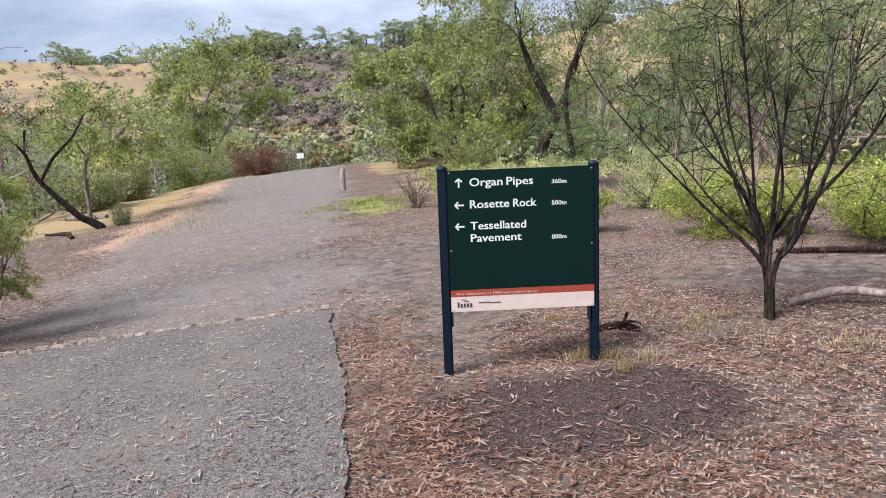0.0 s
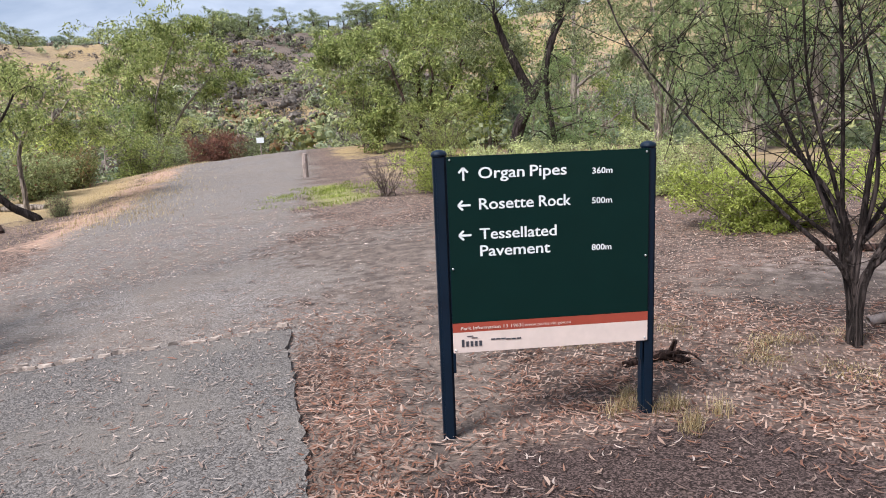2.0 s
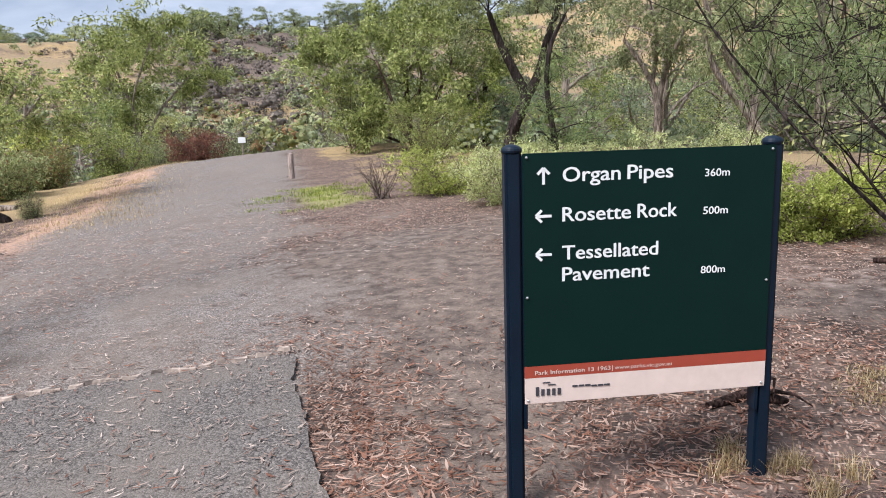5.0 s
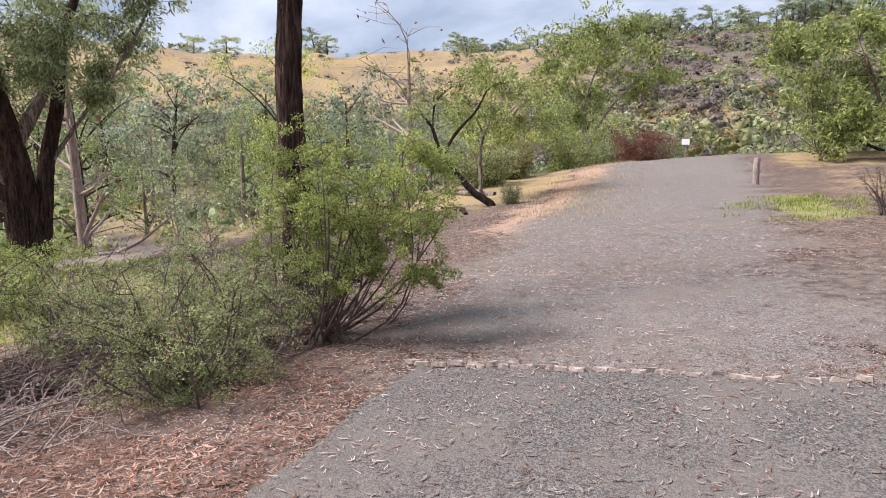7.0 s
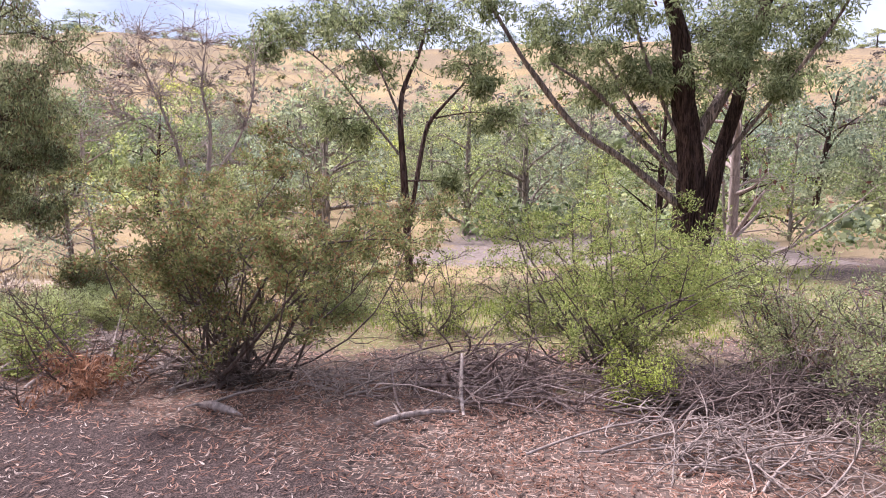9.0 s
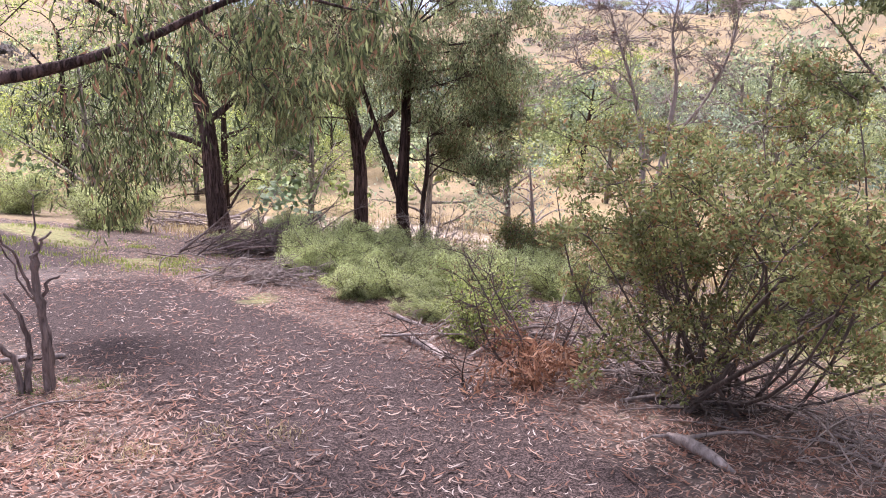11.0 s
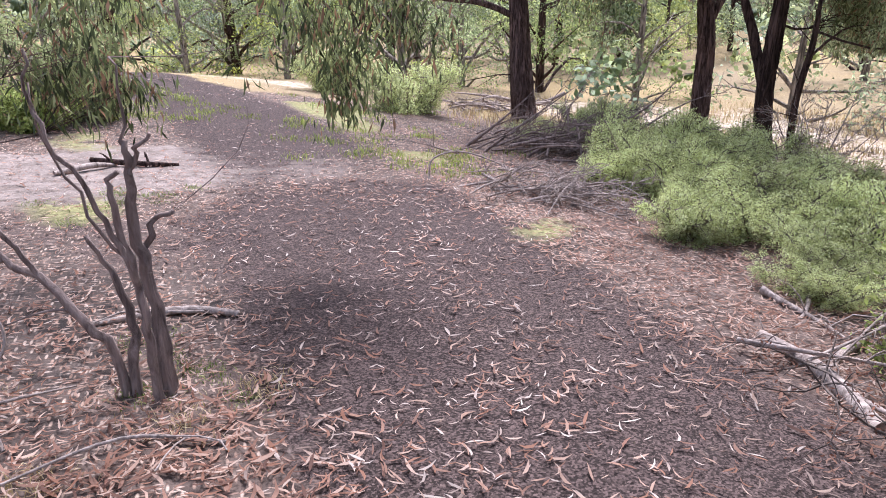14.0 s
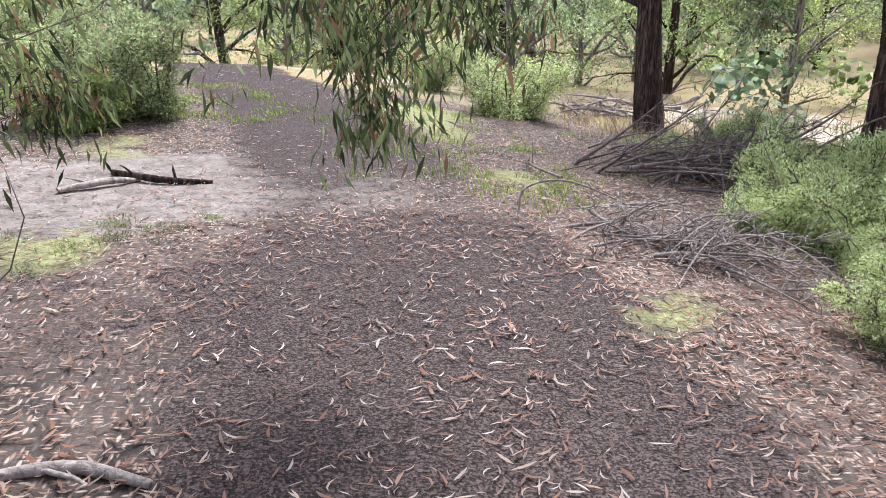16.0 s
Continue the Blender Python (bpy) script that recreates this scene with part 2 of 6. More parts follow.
NEEDLE = leaf_material("fine_needle_leaf", (0.1, 0.14, 0.06), (0.22, 0.3, 0.11), (0.38, 0.48, 0.2))
BUSH = leaf_material("small_bright_leaf", (0.11, 0.15, 0.035), (0.31, 0.36, 0.1), (0.5, 0.54, 0.2), (0.3, 0.2, 0.1), 0.04)
BUSH_OLIVE = leaf_material("small_olive_leaf", (0.14, 0.17, 0.07), (0.33, 0.37, 0.16), (0.5, 0.53, 0.28), (0.28, 0.15, 0.09), 0.06)
BUSH_RUST = leaf_material("rusty_green_leaf", (0.09, 0.1, 0.04), (0.215, 0.235, 0.085), (0.37, 0.37, 0.16), (0.29, 0.17, 0.085), 0.2)
BUSH_GREY = leaf_material("grey_green_saltbush_leaf", (0.25, 0.27, 0.1), (0.53, 0.57, 0.24), (0.72, 0.76, 0.42))
BUSH_YELLOW = leaf_material("yellow_green_leaf", (0.2, 0.24, 0.04), (0.4, 0.46, 0.1), (0.62, 0.66, 0.2))
RED_LEAF = leaf_material("dry_red_leaf", (0.09, 0.04, 0.03), (0.2, 0.09, 0.06), (0.34, 0.17, 0.12))
DEAD_FERN = leaf_material("dead_fern_leaf", (0.13, 0.06, 0.035), (0.3, 0.15, 0.09), (0.5, 0.3, 0.19))
STRAW = leaf_material("dry_grass_blade", (0.27, 0.19, 0.09), (0.46, 0.35, 0.18), (0.66, 0.55, 0.34))
GREEN_GRASS = leaf_material("green_grass_blade", (0.12, 0.16, 0.03), (0.27, 0.33, 0.06), (0.45, 0.48, 0.15))
MOSS = leaf_material("mossy_grass_blade", (0.08, 0.11, 0.03), (0.2, 0.24, 0.07), (0.34, 0.36, 0.14))
PANEL_GREEN = plain("deep_green_enamel", (0.0025, 0.017, 0.0145), 0.5, 0.06, 6, 0.0, 0.12)
POST_BLUE = plain("dark_blue_powder_coat", (0.003, 0.011, 0.024), 0.45, 0.12, 9, 0.0, 0.25)
BAND_RED = plain("brick_red_vinyl", (0.33, 0.06, 0.035), 0.5, 0.05)
BAND_WHITE = plain("cream_vinyl", (0.68, 0.56, 0.5), 0.5, 0.05)
LETTER = plain("white_reflective_vinyl", (0.8, 0.82, 0.82), 0.4, 0.03)
INK = plain("dark_print", (0.05, 0.05, 0.06), 0.6, 0.05)
STEEL = plain("bare_steel", (0.55, 0.55, 0.55), 0.4, 0.1, 30, 0.9)
CRUST = plain("pale_broken_crust", (0.33, 0.27, 0.23), 0.95, 0.4, 25)
ROCK = plain("pale_weathered_rock", (0.3, 0.24, 0.2), 0.95, 0.35, 14)

# ---- shape of the land ----


def smooth(a, b, x):
    t = np.clip((np.asarray(x, float) - a) / (b - a), 0, 1)
    return t * t * (3 - 2 * t)


def waves(x, y, seed, size):
    """Cheap smooth noise from -1 to 1, of about that size in metres."""
    rng = np.random.default_rng(seed)
    total, amp = 0, 0
    for k in range(4):
        for _ in range(4):
            a, p = rng.uniform(0, 6.283, 2)
            total = total + np.sin((np.cos(a) * x + np.sin(a) * y) * 6.283 / (size / 1.8**k) + p) / 1.6**k
            amp += 1 / 1.6**k * 0.45
    return total / amp


def land(x, y):
    """Height of the ground."""
    x, y = np.asarray(x, float), np.asarray(y, float)
    near = -0.09115 + 0.06218 * x + 0.02555 * y - 0.001354 * x * x - 0.002633 * x * y + 0.0001655 * y * y
    d = near + 1.9
    near = -1.9 + (d + np.sqrt(d * d + 0.06)) / 2
    along = (x + 5) * -0.55 + (y - 3) * 0.83
    across = (x + 5) * 0.83 + (y - 3) * 0.55
    w = 1 - smooth(15, 28, np.hypot(np.where(along > 0, along / 1.7, along), across))
    r = np.hypot(x + 5, y)
    z = near * w - 2.0 * (1 - w)
    z = z + 1.5 * smooth(30, 80, r) + 27 * smooth(50, 235, r) * (1 + 0.13 * waves(x, y, 3, 180)) + 2.0 * waves(x, y, 5, 60) * smooth(60, 150, r)
    turn = np.degrees(np.arctan2(y, x + 5))
    z = z + 17 * np.exp(-(((turn - 78) / 27) ** 2)) * smooth(55, 225, r)
    z = z + 0.22 * waves(x, y, 8, 14) * smooth(13, 30, r) + 0.012 * waves(x, y, 9, 1.3)
    z = z + 0.6 * np.exp(-((x + 3) ** 2 + (y + 19) ** 2) / 40)
    return z - 12 * smooth(300, 900, r)


def line_distance(x, y, pts):
    x, y = np.asarray(x, float), np.asarray(y, float)
    best = np.full(np.broadcast(x, y).shape, 1e9)
    for (ax, ay), (bx, by) in zip(pts, pts[1:]):
        t = np.clip(((x - ax) * (bx - ax) + (y - ay) * (by - ay)) / ((bx - ax) ** 2 + (by - ay) ** 2), 0, 1)
        best = np.minimum(best, np.hypot(x - ax - t * (bx - ax), y - ay - t * (by - ay)))
    return best


def inside(x, y, poly):
    x, y = np.asarray(x, float), np.asarray(y, float)
    hit = np.zeros(np.broadcast(x, y).shape, bool)
    for (ax, ay), (bx, by) in zip(poly, poly[1:] + poly[:1]):
        if ay != by:
            hit ^= ((ay > y) != (by > y)) & (x < (bx - ax) * (y - ay) / (by - ay) + ax)
    return hit


ROAD = [(-5.6, 4.7), (-7.4, 7.2), (-10.1, 11.3), (-12.4, 15.0), (-15.4, 19.5), (-18.6, 24.0), (-21.0, 27.5), (-25, 33)]
TRACK = [(-3.4, 1.2), (-5.2, -0.5), (-6.3, -2.4), (-6.65, -4.3), (-6.65, -6.5), (-6.5, -8.5), (-6.2, -10.5), (-5.6, -13.0), (-4.8, -15.5), (-4.0, -18)]
SIDE_TRACK = [(-6.0, -9.3), (-4.2, -8.7), (-2.2, -8.3), (2, -8.5)]
FAR_TRACK = [(-4.6, -15.0), (-8, -18.5), (-13, -24), (-20, -32)]
SLAB = [(-6.25, 3.85), (-5.2, 4.55), (-3.8, 5.45), (-2.72, 3.95), (-1.72, 2.48), (-0.7, 1.0), (0.8, -1.2), (3.4, -5.0), (0.6, -6.6), (-1.6, -3.0), (-3.2, -0.6), (-4.2, 0.9), (-5.12, 2.13), (-5.88, 3.19)]
VERGE = [(-11.5, 11), (-15, 16), (-20, 22.5), (-25, 30)]


def masks(x, y):
    r = np.hypot(x + 5, y)
    far = smooth(14, 19, r) * smooth(2.6, 4.5, line_distance(x, y, ROAD)) 
    road = 1 - smooth(0.45, 1.55, line_distance(x, y, ROAD) / (1.95 + 0.03 * np.hypot(x + 5, y - 5)))
    paddock = smooth(12.5, 15, -x) * smooth(-1, 2, -y + 2 * waves(x, y, 21, 9))
    beyond = smooth(13, 17, -y) * smooth(1.6, 2.2, line_distance(x, y, TRACK))
    field = smooth(13.5, 15.5, r) * (1 - smooth(21, 25, r)) * (y < 6)
    # shade on the litter near the overhanging gum, painted in as dark ground
    painted_shade = np.exp(-((line_distance(x, y, [(-5.4, -6.3), (-4.4, -7.4)]) / 0.9) ** 2))
    return {
        "bare": np.clip(0.9 * smooth(82, 120, r) * np.exp(-(((np.degrees(np.arctan2(y, x + 5)) - 120) / 14) ** 2)) + 0.5 * np.exp(-((line_distance(x, y, [(-4.6, 5.2), (-6.2, 8.6)]) / 1.3) ** 2)) + np.exp(-((line_distance(x, y, [(-2.35, 2.5), (-2.2, 4.6), (-3.0, 6.5)]) / 0.5) ** 2)) + 0.9 * np.exp(-((line_distance(x, y, [(-3.0, 6.6), (-4.8, 9.3), (-3.4, 10.4)]) / 1.2) ** 2)) + 0.7 * np.exp(-((line_distance(x, y, [(-0.4, 6.8), (0.6, 7.2), (2.4, 7.2)]) / 0.7) ** 2)) + 0.8 * np.exp(-((line_distance(x, y, [(-1.4, 3.4), (-0.5, 3.8)]) / 0.5) ** 2)), 0, 1),
        "sand": np.clip(0.75 * np.exp(-((line_distance(x, y, [(-12.5, -6.5), (-14.5, -9.0), (-15.0, -12.5), (-12.0, -15.5)]) / 1.7) ** 2)) + 0.6 * np.exp(-((line_distance(x, y, [(-7.5, -17.5), (-3.5, -20.0)]) / 1.3) ** 2)), 0, 1),
        "straw": np.clip(far * (0.75 + 0.35 * waves(x, y, 12, 30)) + paddock + 0.6 * beyond + 0.8 * field * (1 - smooth(-6, -3, y)), 0, 1),
        "green": np.clip(0.8 * np.exp(-((line_distance(x, y, [(-9.6, 15.4), (-7.8, 13.2)]) / 0.75) ** 2)) + 0.85 * np.exp(-((line_distance(x, y, [(-17.5, 3.0), (-13.5, 2.2), (-11.4, -0.4), (-11.5, -3.0)]) / 2.3) ** 2))
                         + 0.8 * smooth(-0.1, 0.5, waves(x, y, 31, 5)) * (1 - smooth(0.3, 0.9, abs(line_distance(x, y, TRACK[5:]) - 1.7))), 0, 1),
        "rust": np.clip(np.exp(-((line_distance(x, y, VERGE) / 2.0) ** 2)) * 0.95, 0, 1),
        "earth": np.clip(0.75 * field * smooth(-6, -3, y) + 0.85 - 0.85 * smooth(0.3, 1.6, line_distance(x, y, SIDE_TRACK)) + 0.6 * np.exp(-((line_distance(x, y, [(-4.8, 5.6), (-6.6, 8.2)]) / 1.0) ** 2)) + 0.55 * np.exp(-(line_distance(x, y, [(0.5, 7.6), (6, 7)]) ** 2)), 0, 1),
        "gravel": np.clip(road * smooth(2.6, 5.2, y + 0.5 * waves(x, y, 41, 3)) * (0.8 + 0.2 * smooth(7, 11, y)) + 0.3 * np.exp(-((line_distance(x, y, [(-3.6, 5.2), (-4.4, 8.5), (-6.5, 12.5)]) / 1.1) ** 2)), 0, 1),
        # painted shade, the track itself, and the dark soil before the sign
        "track": np.clip(0.45 * painted_shade + np.maximum(np.maximum((1 - 0.55 * np.exp(-(((y + 8.7) / 0.9) ** 2))) * (1 - smooth(0.5, 1.4, line_distance(x, y, TRACK) / (1.0 + 0.35 * smooth(-2, 0.5, y)))), 0.0),
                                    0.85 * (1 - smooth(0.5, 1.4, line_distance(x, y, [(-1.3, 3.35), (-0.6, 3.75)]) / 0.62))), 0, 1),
    }


# ---- mesh building ----
def quad_mesh(name, verts, quads, material, smooth_faces=False):
    me = bpy.data.meshes.new(name)
    verts, quads = np.asarray(verts, np.float32), np.asarray(quads, np.int32)
    me.vertices.add(len(verts))
    me.vertices.foreach_set("co", verts.ravel())
    me.loops.add(quads.size)
    me.loops.foreach_set("vertex_index", quads.ravel())
    me.polygons.add(len(quads))
    me.polygons.foreach_set("loop_start", np.arange(0, quads.size, 4, dtype=np.int32))
    if smooth_faces:
        me.polygons.foreach_set("use_smooth", np.ones(len(quads), bool))
    me.update(calc_edges=True)
    me.materials.append(material)
    return me


def part(name, me, parent=None, label="", kind=""):
    ob = new(name, me)
    ob.parent = parent
    return tagged(ob, label, kind=kind)


def thing(name, x, y, label, category, group="", turn=0.0, z=None, kind=""):
    ob = new(name)
    ob.matrix_world = pose(x, y, float(land(x, y)) if z is None else z, 0, 0, turn)
    ob.empty_display_size = 0.1
    return tagged(ob, label, category, group, kind)


class Tubes:
    """Branches as tapered tubes of quads."""

    def __init__(self):
        self.v, self.q, self.n = [], [], 0

    def add(self, pts, radii, sides=6, rng=None, furrows=0.0):
        pts, radii = np.asarray(pts, float), np.asarray(radii, float)
        d = np.gradient(pts, axis=0)
        d /= np.linalg.norm(d, axis=1)[:, None] + 1e-9
        up = np.array([0.31, 0.87, 0.38]) if abs(d[0][2]) > 0.7 else np.array([0.05, 0.1, 1.0])
        a = np.cross(d, up)
        a /= np.linalg.norm(a, axis=1)[:, None] + 1e-9
        b = np.cross(d, a)
        ang = np.linspace(0, 2 * np.pi, sides, endpoint=False)
        rr = radii[:, None] * np.ones(sides)
        if rng is not None:
            if furrows:
                along = np.concatenate([[0], np.cumsum(np.linalg.norm(np.diff(pts, axis=0), axis=1))])[:, None]
                deep = 0
                for k in (5, 8, 11, 14):
                    p, w, f = rng.uniform(0, 6.283), rng.uniform(0.4, 1.1), rng.uniform(1.5, 5)
                    deep = deep + np.sin(k * ang[None] + p + w * np.sin(along * f + p)) / 4
                rr = rr * (1 + furrows * (1.6 * np.abs(deep) - 0.5) + rng.normal(0, furrows * 0.16, rr.shape))
            else:
                rr = rr * rng.uniform(0.88, 1.1, rr.shape)
        ring = pts[:, None] + rr[:, :, None] * (np.cos(ang)[None, :, None] * a[:, None] + np.sin(ang)[None, :, None] * b[:, None])
        k = len(pts)
        i, j = np.meshgrid(np.arange(k - 1), np.arange(sides), indexing="ij")
        j2 = (j + 1) % sides
        quads = np.stack([i * sides + j, i * sides + j2, (i + 1) * sides + j2, (i + 1) * sides + j], -1).reshape(-1, 4)
        caps = []
        for base in (0, (k - 1) * sides):
            for m in range(1, sides - 1, 2):
                caps.append([base, base + m, base + m + 1, base + min(m + 2, sides - 1)] if m + 2 <= sides - 1 else [base, base + m, base + m + 1, base])
        caps = [c for c in caps if len(set(c)) == 4]
        self.v.append(ring.reshape(-1, 3))
        self.q.append(quads + self.n)
        if caps:
            self.q.append(np.array(caps) + self.n)
        self.n += k * sides

    def mesh(self, name, material):
        return quad_mesh(name, np.concatenate(self.v), np.concatenate(self.q), material, True)


def curve_through(pts, steps=4):
    """Smooth points between the given ones; the last column is the radius."""
    p = np.asarray(pts, float)
    ext = np.vstack([2 * p[0] - p[1], p, 2 * p[-1] - p[-2]])
    out = []
    for i in range(1, len(ext) - 2):
        for s in np.arange(steps) / steps:
            a, b, c, d = ext[i - 1 : i + 3]
            out.append(0.5 * (2 * b + (c - a) * s + (2 * a - 5 * b + 4 * c - d) * s * s + (3 * b - a - 3 * c + d) * s**3))
    out.append(p[-1])
    out = np.array(out)
    out[:, -1] = np.maximum(out[:, -1], 0.0015)
    return out


def leaves(centres, each, spread, length, width, rng, droop=0.0, squash=0.8):
    """Leaves as kite shapes round the given points."""
    c = np.repeat(np.asarray(centres, float), each, axis=0)
    n = len(c)
    off = rng.normal(0, 1, (n, 3))
    off *= (spread * rng.uniform(0.35, 1.0, n) ** 0.6 / (np.linalg.norm(off, axis=1) + 1e-6))[:, None]
    off[:, 2] *= squash
    c = c + off
    d = rng.normal(0, 1, (n, 3)) + off / max(spread, 1e-6) * 0.5 + np.array([0, 0, -droop])
    d /= np.linalg.norm(d, axis=1)[:, None] + 1e-9
    side = np.cross(d, rng.normal(0, 1, (n, 3)))
    side /= np.linalg.norm(side, axis=1)[:, None] + 1e-9
    size = rng.uniform(0.65, 1.3, n)[:, None]
    bend = np.cross(d, side) * size * length * rng.uniform(-0.12, 0.12, (n, 1))
    mid = c + d * size * length * 0.45 + bend
    v = np.stack([c, mid + side * size * width / 2, c + d * size * length, mid - side * size * width / 2], 1).reshape(-1, 3)
    return v, np.arange(4 * n).reshape(-1, 4)


def blades(centres, height, lean, width, rng):
    """Grass blades standing on the given points."""
    c = np.asarray(centres, float)
    n = len(c)
    a = rng.uniform(0, 6.283, n)
    out = np.stack([np.cos(a), np.sin(a), np.zeros(n)], 1)
    side = np.stack([-np.sin(a), np.cos(a), np.zeros(n)], 1) * width / 2
    h = (height * rng.uniform(0.5, 1.2, n))[:, None]
    up = np.array([0, 0, 1.0])
    l = (lean * rng.uniform(0.2, 1.2, n))[:, None]
    m = c + up * h * 0.55 + out * h * l * 0.35
    t = c + up * h * (1 - 0.25 * l) + out * h * l
    v = np.stack([c - side, c + side, m + side * 0.8, m - side * 0.8, t + side * 0.15, t - side * 0.15], 1).reshape(-1, 3)
    k = np.arange(n)[:, None] * 6
    q = np.concatenate([k + [0, 1, 2, 3], k + [3, 2, 4, 5]])
    return v, q


def twig_path(a, b, rng, sag=0.0, steps=5, r0=0.01, r1=0.003, wander=0.12):
    a, b = np.asarray(a, float), np.asarray(b, float)
    s = np.linspace(0, 1, steps)[:, None]
    span = np.linalg.norm(b - a)
    p = a + (b - a) * s + np.sin(s * np.pi) * rng.normal(0, wander * span, 3) + np.array([0, 0, 1]) * (np.sin(s * np.pi) * sag * span)
    return p, r0 + (r1 - r0) * s[:, 0]


def limb_points(limbs, rng, spread=0.5):
    """Limbs given as (sideways, height, width) to curves in space; they part in depth as they rise."""
    out = []
    for i, limb in enumerate(limbs):
        drift = rng.uniform(-1, 1) * spread
        z0, z1 = limb[0][1], limb[-1][1]
        pts = []
        if i and limb[0][1] > 0.35:
            j = min(out, key=lambda o: np.min(np.hypot(o[:, 0] - limb[0][0], o[:, 2] - limb[0][1])))
            k = np.argmin(np.hypot(j[:, 0] - limb[0][0], j[:, 2] - limb[0][1]))
            depth0 = j[k, 1]
            pts.append((j[k, 0], depth0, j[k, 2], limb[0][2] / 2))
            limb = limb[1:]
        else:
            depth0 = 0.0 if i == 0 else rng.uniform(-0.06, 0.06)
            pts.append((limb[0][0], depth0, -0.25, limb[0][2] * 0.62))
            if limb[0][1] > 0.6:
                pts.append((limb[0][0], depth0, limb[0][1] * 0.5, limb[0][2] * 0.52))
            elif limb[0][1] < 0.05:
                limb = [(limb[0][0], 0.05, limb[0][2] * 1.06)] + list(limb[1:])
        for u, z, w, *given in limb:
            f = (z - z0) / max(z1 - z0, 0.3) if z1 > z0 else 0.5
            pts.append((u, given[0] if given else depth0 + drift * max(f, 0), z, w / 2))
        out.append(curve_through(pts))
    return out


def tree(name, spec, label, category, bark, foliage, clumps, leaf=(0.11, 0.022), each=60, subs=9, droop=0.8, depth=1.0, spread=0.5, seed=1,
         twigs=14, fine=1.0, group="", crown_name="crown", z=None, bare=0.0, limb_bark=None):
    """A tree or large shrub: limbs by hand, and foliage clumps (sideways, height, radius) fed by twigs from the nearest limb."""
    x, y, turn, limbs = spec
    rng = np.random.default_rng(seed)
    top = thing(name, x, y, label, category, group, turn, z)
    curves = limb_points(limbs, rng, spread)
    for i, c in enumerate(curves):
        t = Tubes()
        if category == "dead shrub":
            c[1:, :3] += rng.normal(0, 0.007, (len(c) - 1, 3))
            c[-4:, 3] = np.maximum(c[-4:, 3], c[-5, 3] * 0.75)
            t.add(c[:, :3], c[:, 3] * 1.1, 20, rng, 0.24)
        elif c[:, 3].max() > 0.09 and math.hypot(x + 4, y) < 22:
            c = curve_through(c[::2] if len(c) % 2 else np.vstack([c[::2], c[-1:]]), 8)
            t.add(c[:, :3], c[:, 3], 44, rng, 0.17 if i < 2 else 0.07)
        else:
            t.add(c[:, :3], c[:, 3], 10 if c[:, 3].max() > 0.05 else 6, rng)
        part("trunk" if i == 0 else "limb", t.mesh("trunk", limb_bark if limb_bark and i > 1 else bark), top)
    nodes = np.concatenate([c[len(c) // 4 :] for c in curves])
    t, tips = Tubes(), []
    for u, z1, r, *given in clumps:
        v = given[0] if given else rng.uniform(-1, 1) * depth
        hub = np.array([u, v, z1])
        j = nodes[np.argmin(np.linalg.norm(nodes[:, :3] - hub, axis=1) + 0.6 * np.maximum(nodes[:, 2] - z1, 0))]
        p, rad = twig_path(j[:3], hub, rng, 0.08, 6, min(j[3] * 0.45, 0.02 * fine), 0.005 * fine)
        t.add(p, rad, 5)
        for _ in range(subs):
            o = rng.normal(0, 1, 3)
            o *= r * rng.uniform(0.3, 1.3) / np.linalg.norm(o)
            o *= 1.75 if rng.random() < 0.28 else 1.0
            o[2] *= 0.7
            start = p[rng.integers(3, 6)]
            q, rad = twig_path(start, hub + o, rng, 0.1, 4, 0.008 * fine, 0.003 * fine)
            t.add(q, rad, 3)
            if rng.random() >= bare:
                tips.append(hub + o)
                tips.append(q[2])
            q2, rad = twig_path(q[2], hub + o + rng.normal(0, r * 0.32, 3), rng, 0.1, 3, 0.005 * fine, 0.002 * fine)
            t.add(q2, rad, 3)
            if rng.random() >= bare:
                tips.append(q2[2])
                tips.append(0.5 * (q2[1] + q2[2]))
    for _ in range(twigs):
        c = curves[rng.integers(len(curves))]
        k = rng.integers(len(c) // 3, len(c))
        l = rng.uniform(0.25, 0.8)
        d = rng.normal(0, 1, 3) * (0.8, 0.8, 0.6) + (0, 0, 1.0)
        q, rad = twig_path(c[k, :3], c[k, :3] + d / np.linalg.norm(d) * l, rng, 0.05, 5, min(0.007 * fine, c[k, 3] * 0.6), 0.002 * min(fine, 1))
        t.add(q, rad, 4)
    part("twig_spray", t.mesh("twigs", bark), top, kind="stuff")
    if tips:
        r = np.mean([c[2] for c in clumps])
        v, q = leaves(tips, max(1, int(each * 0.85)) if each > 4 else each, max(r * 0.27, leaf[0]), leaf[0] * 0.72, leaf[1] * 0.66, rng, droop)
        part(crown_name, quad_mesh("crown", v, q, foliage), top, kind="stuff")
    return top


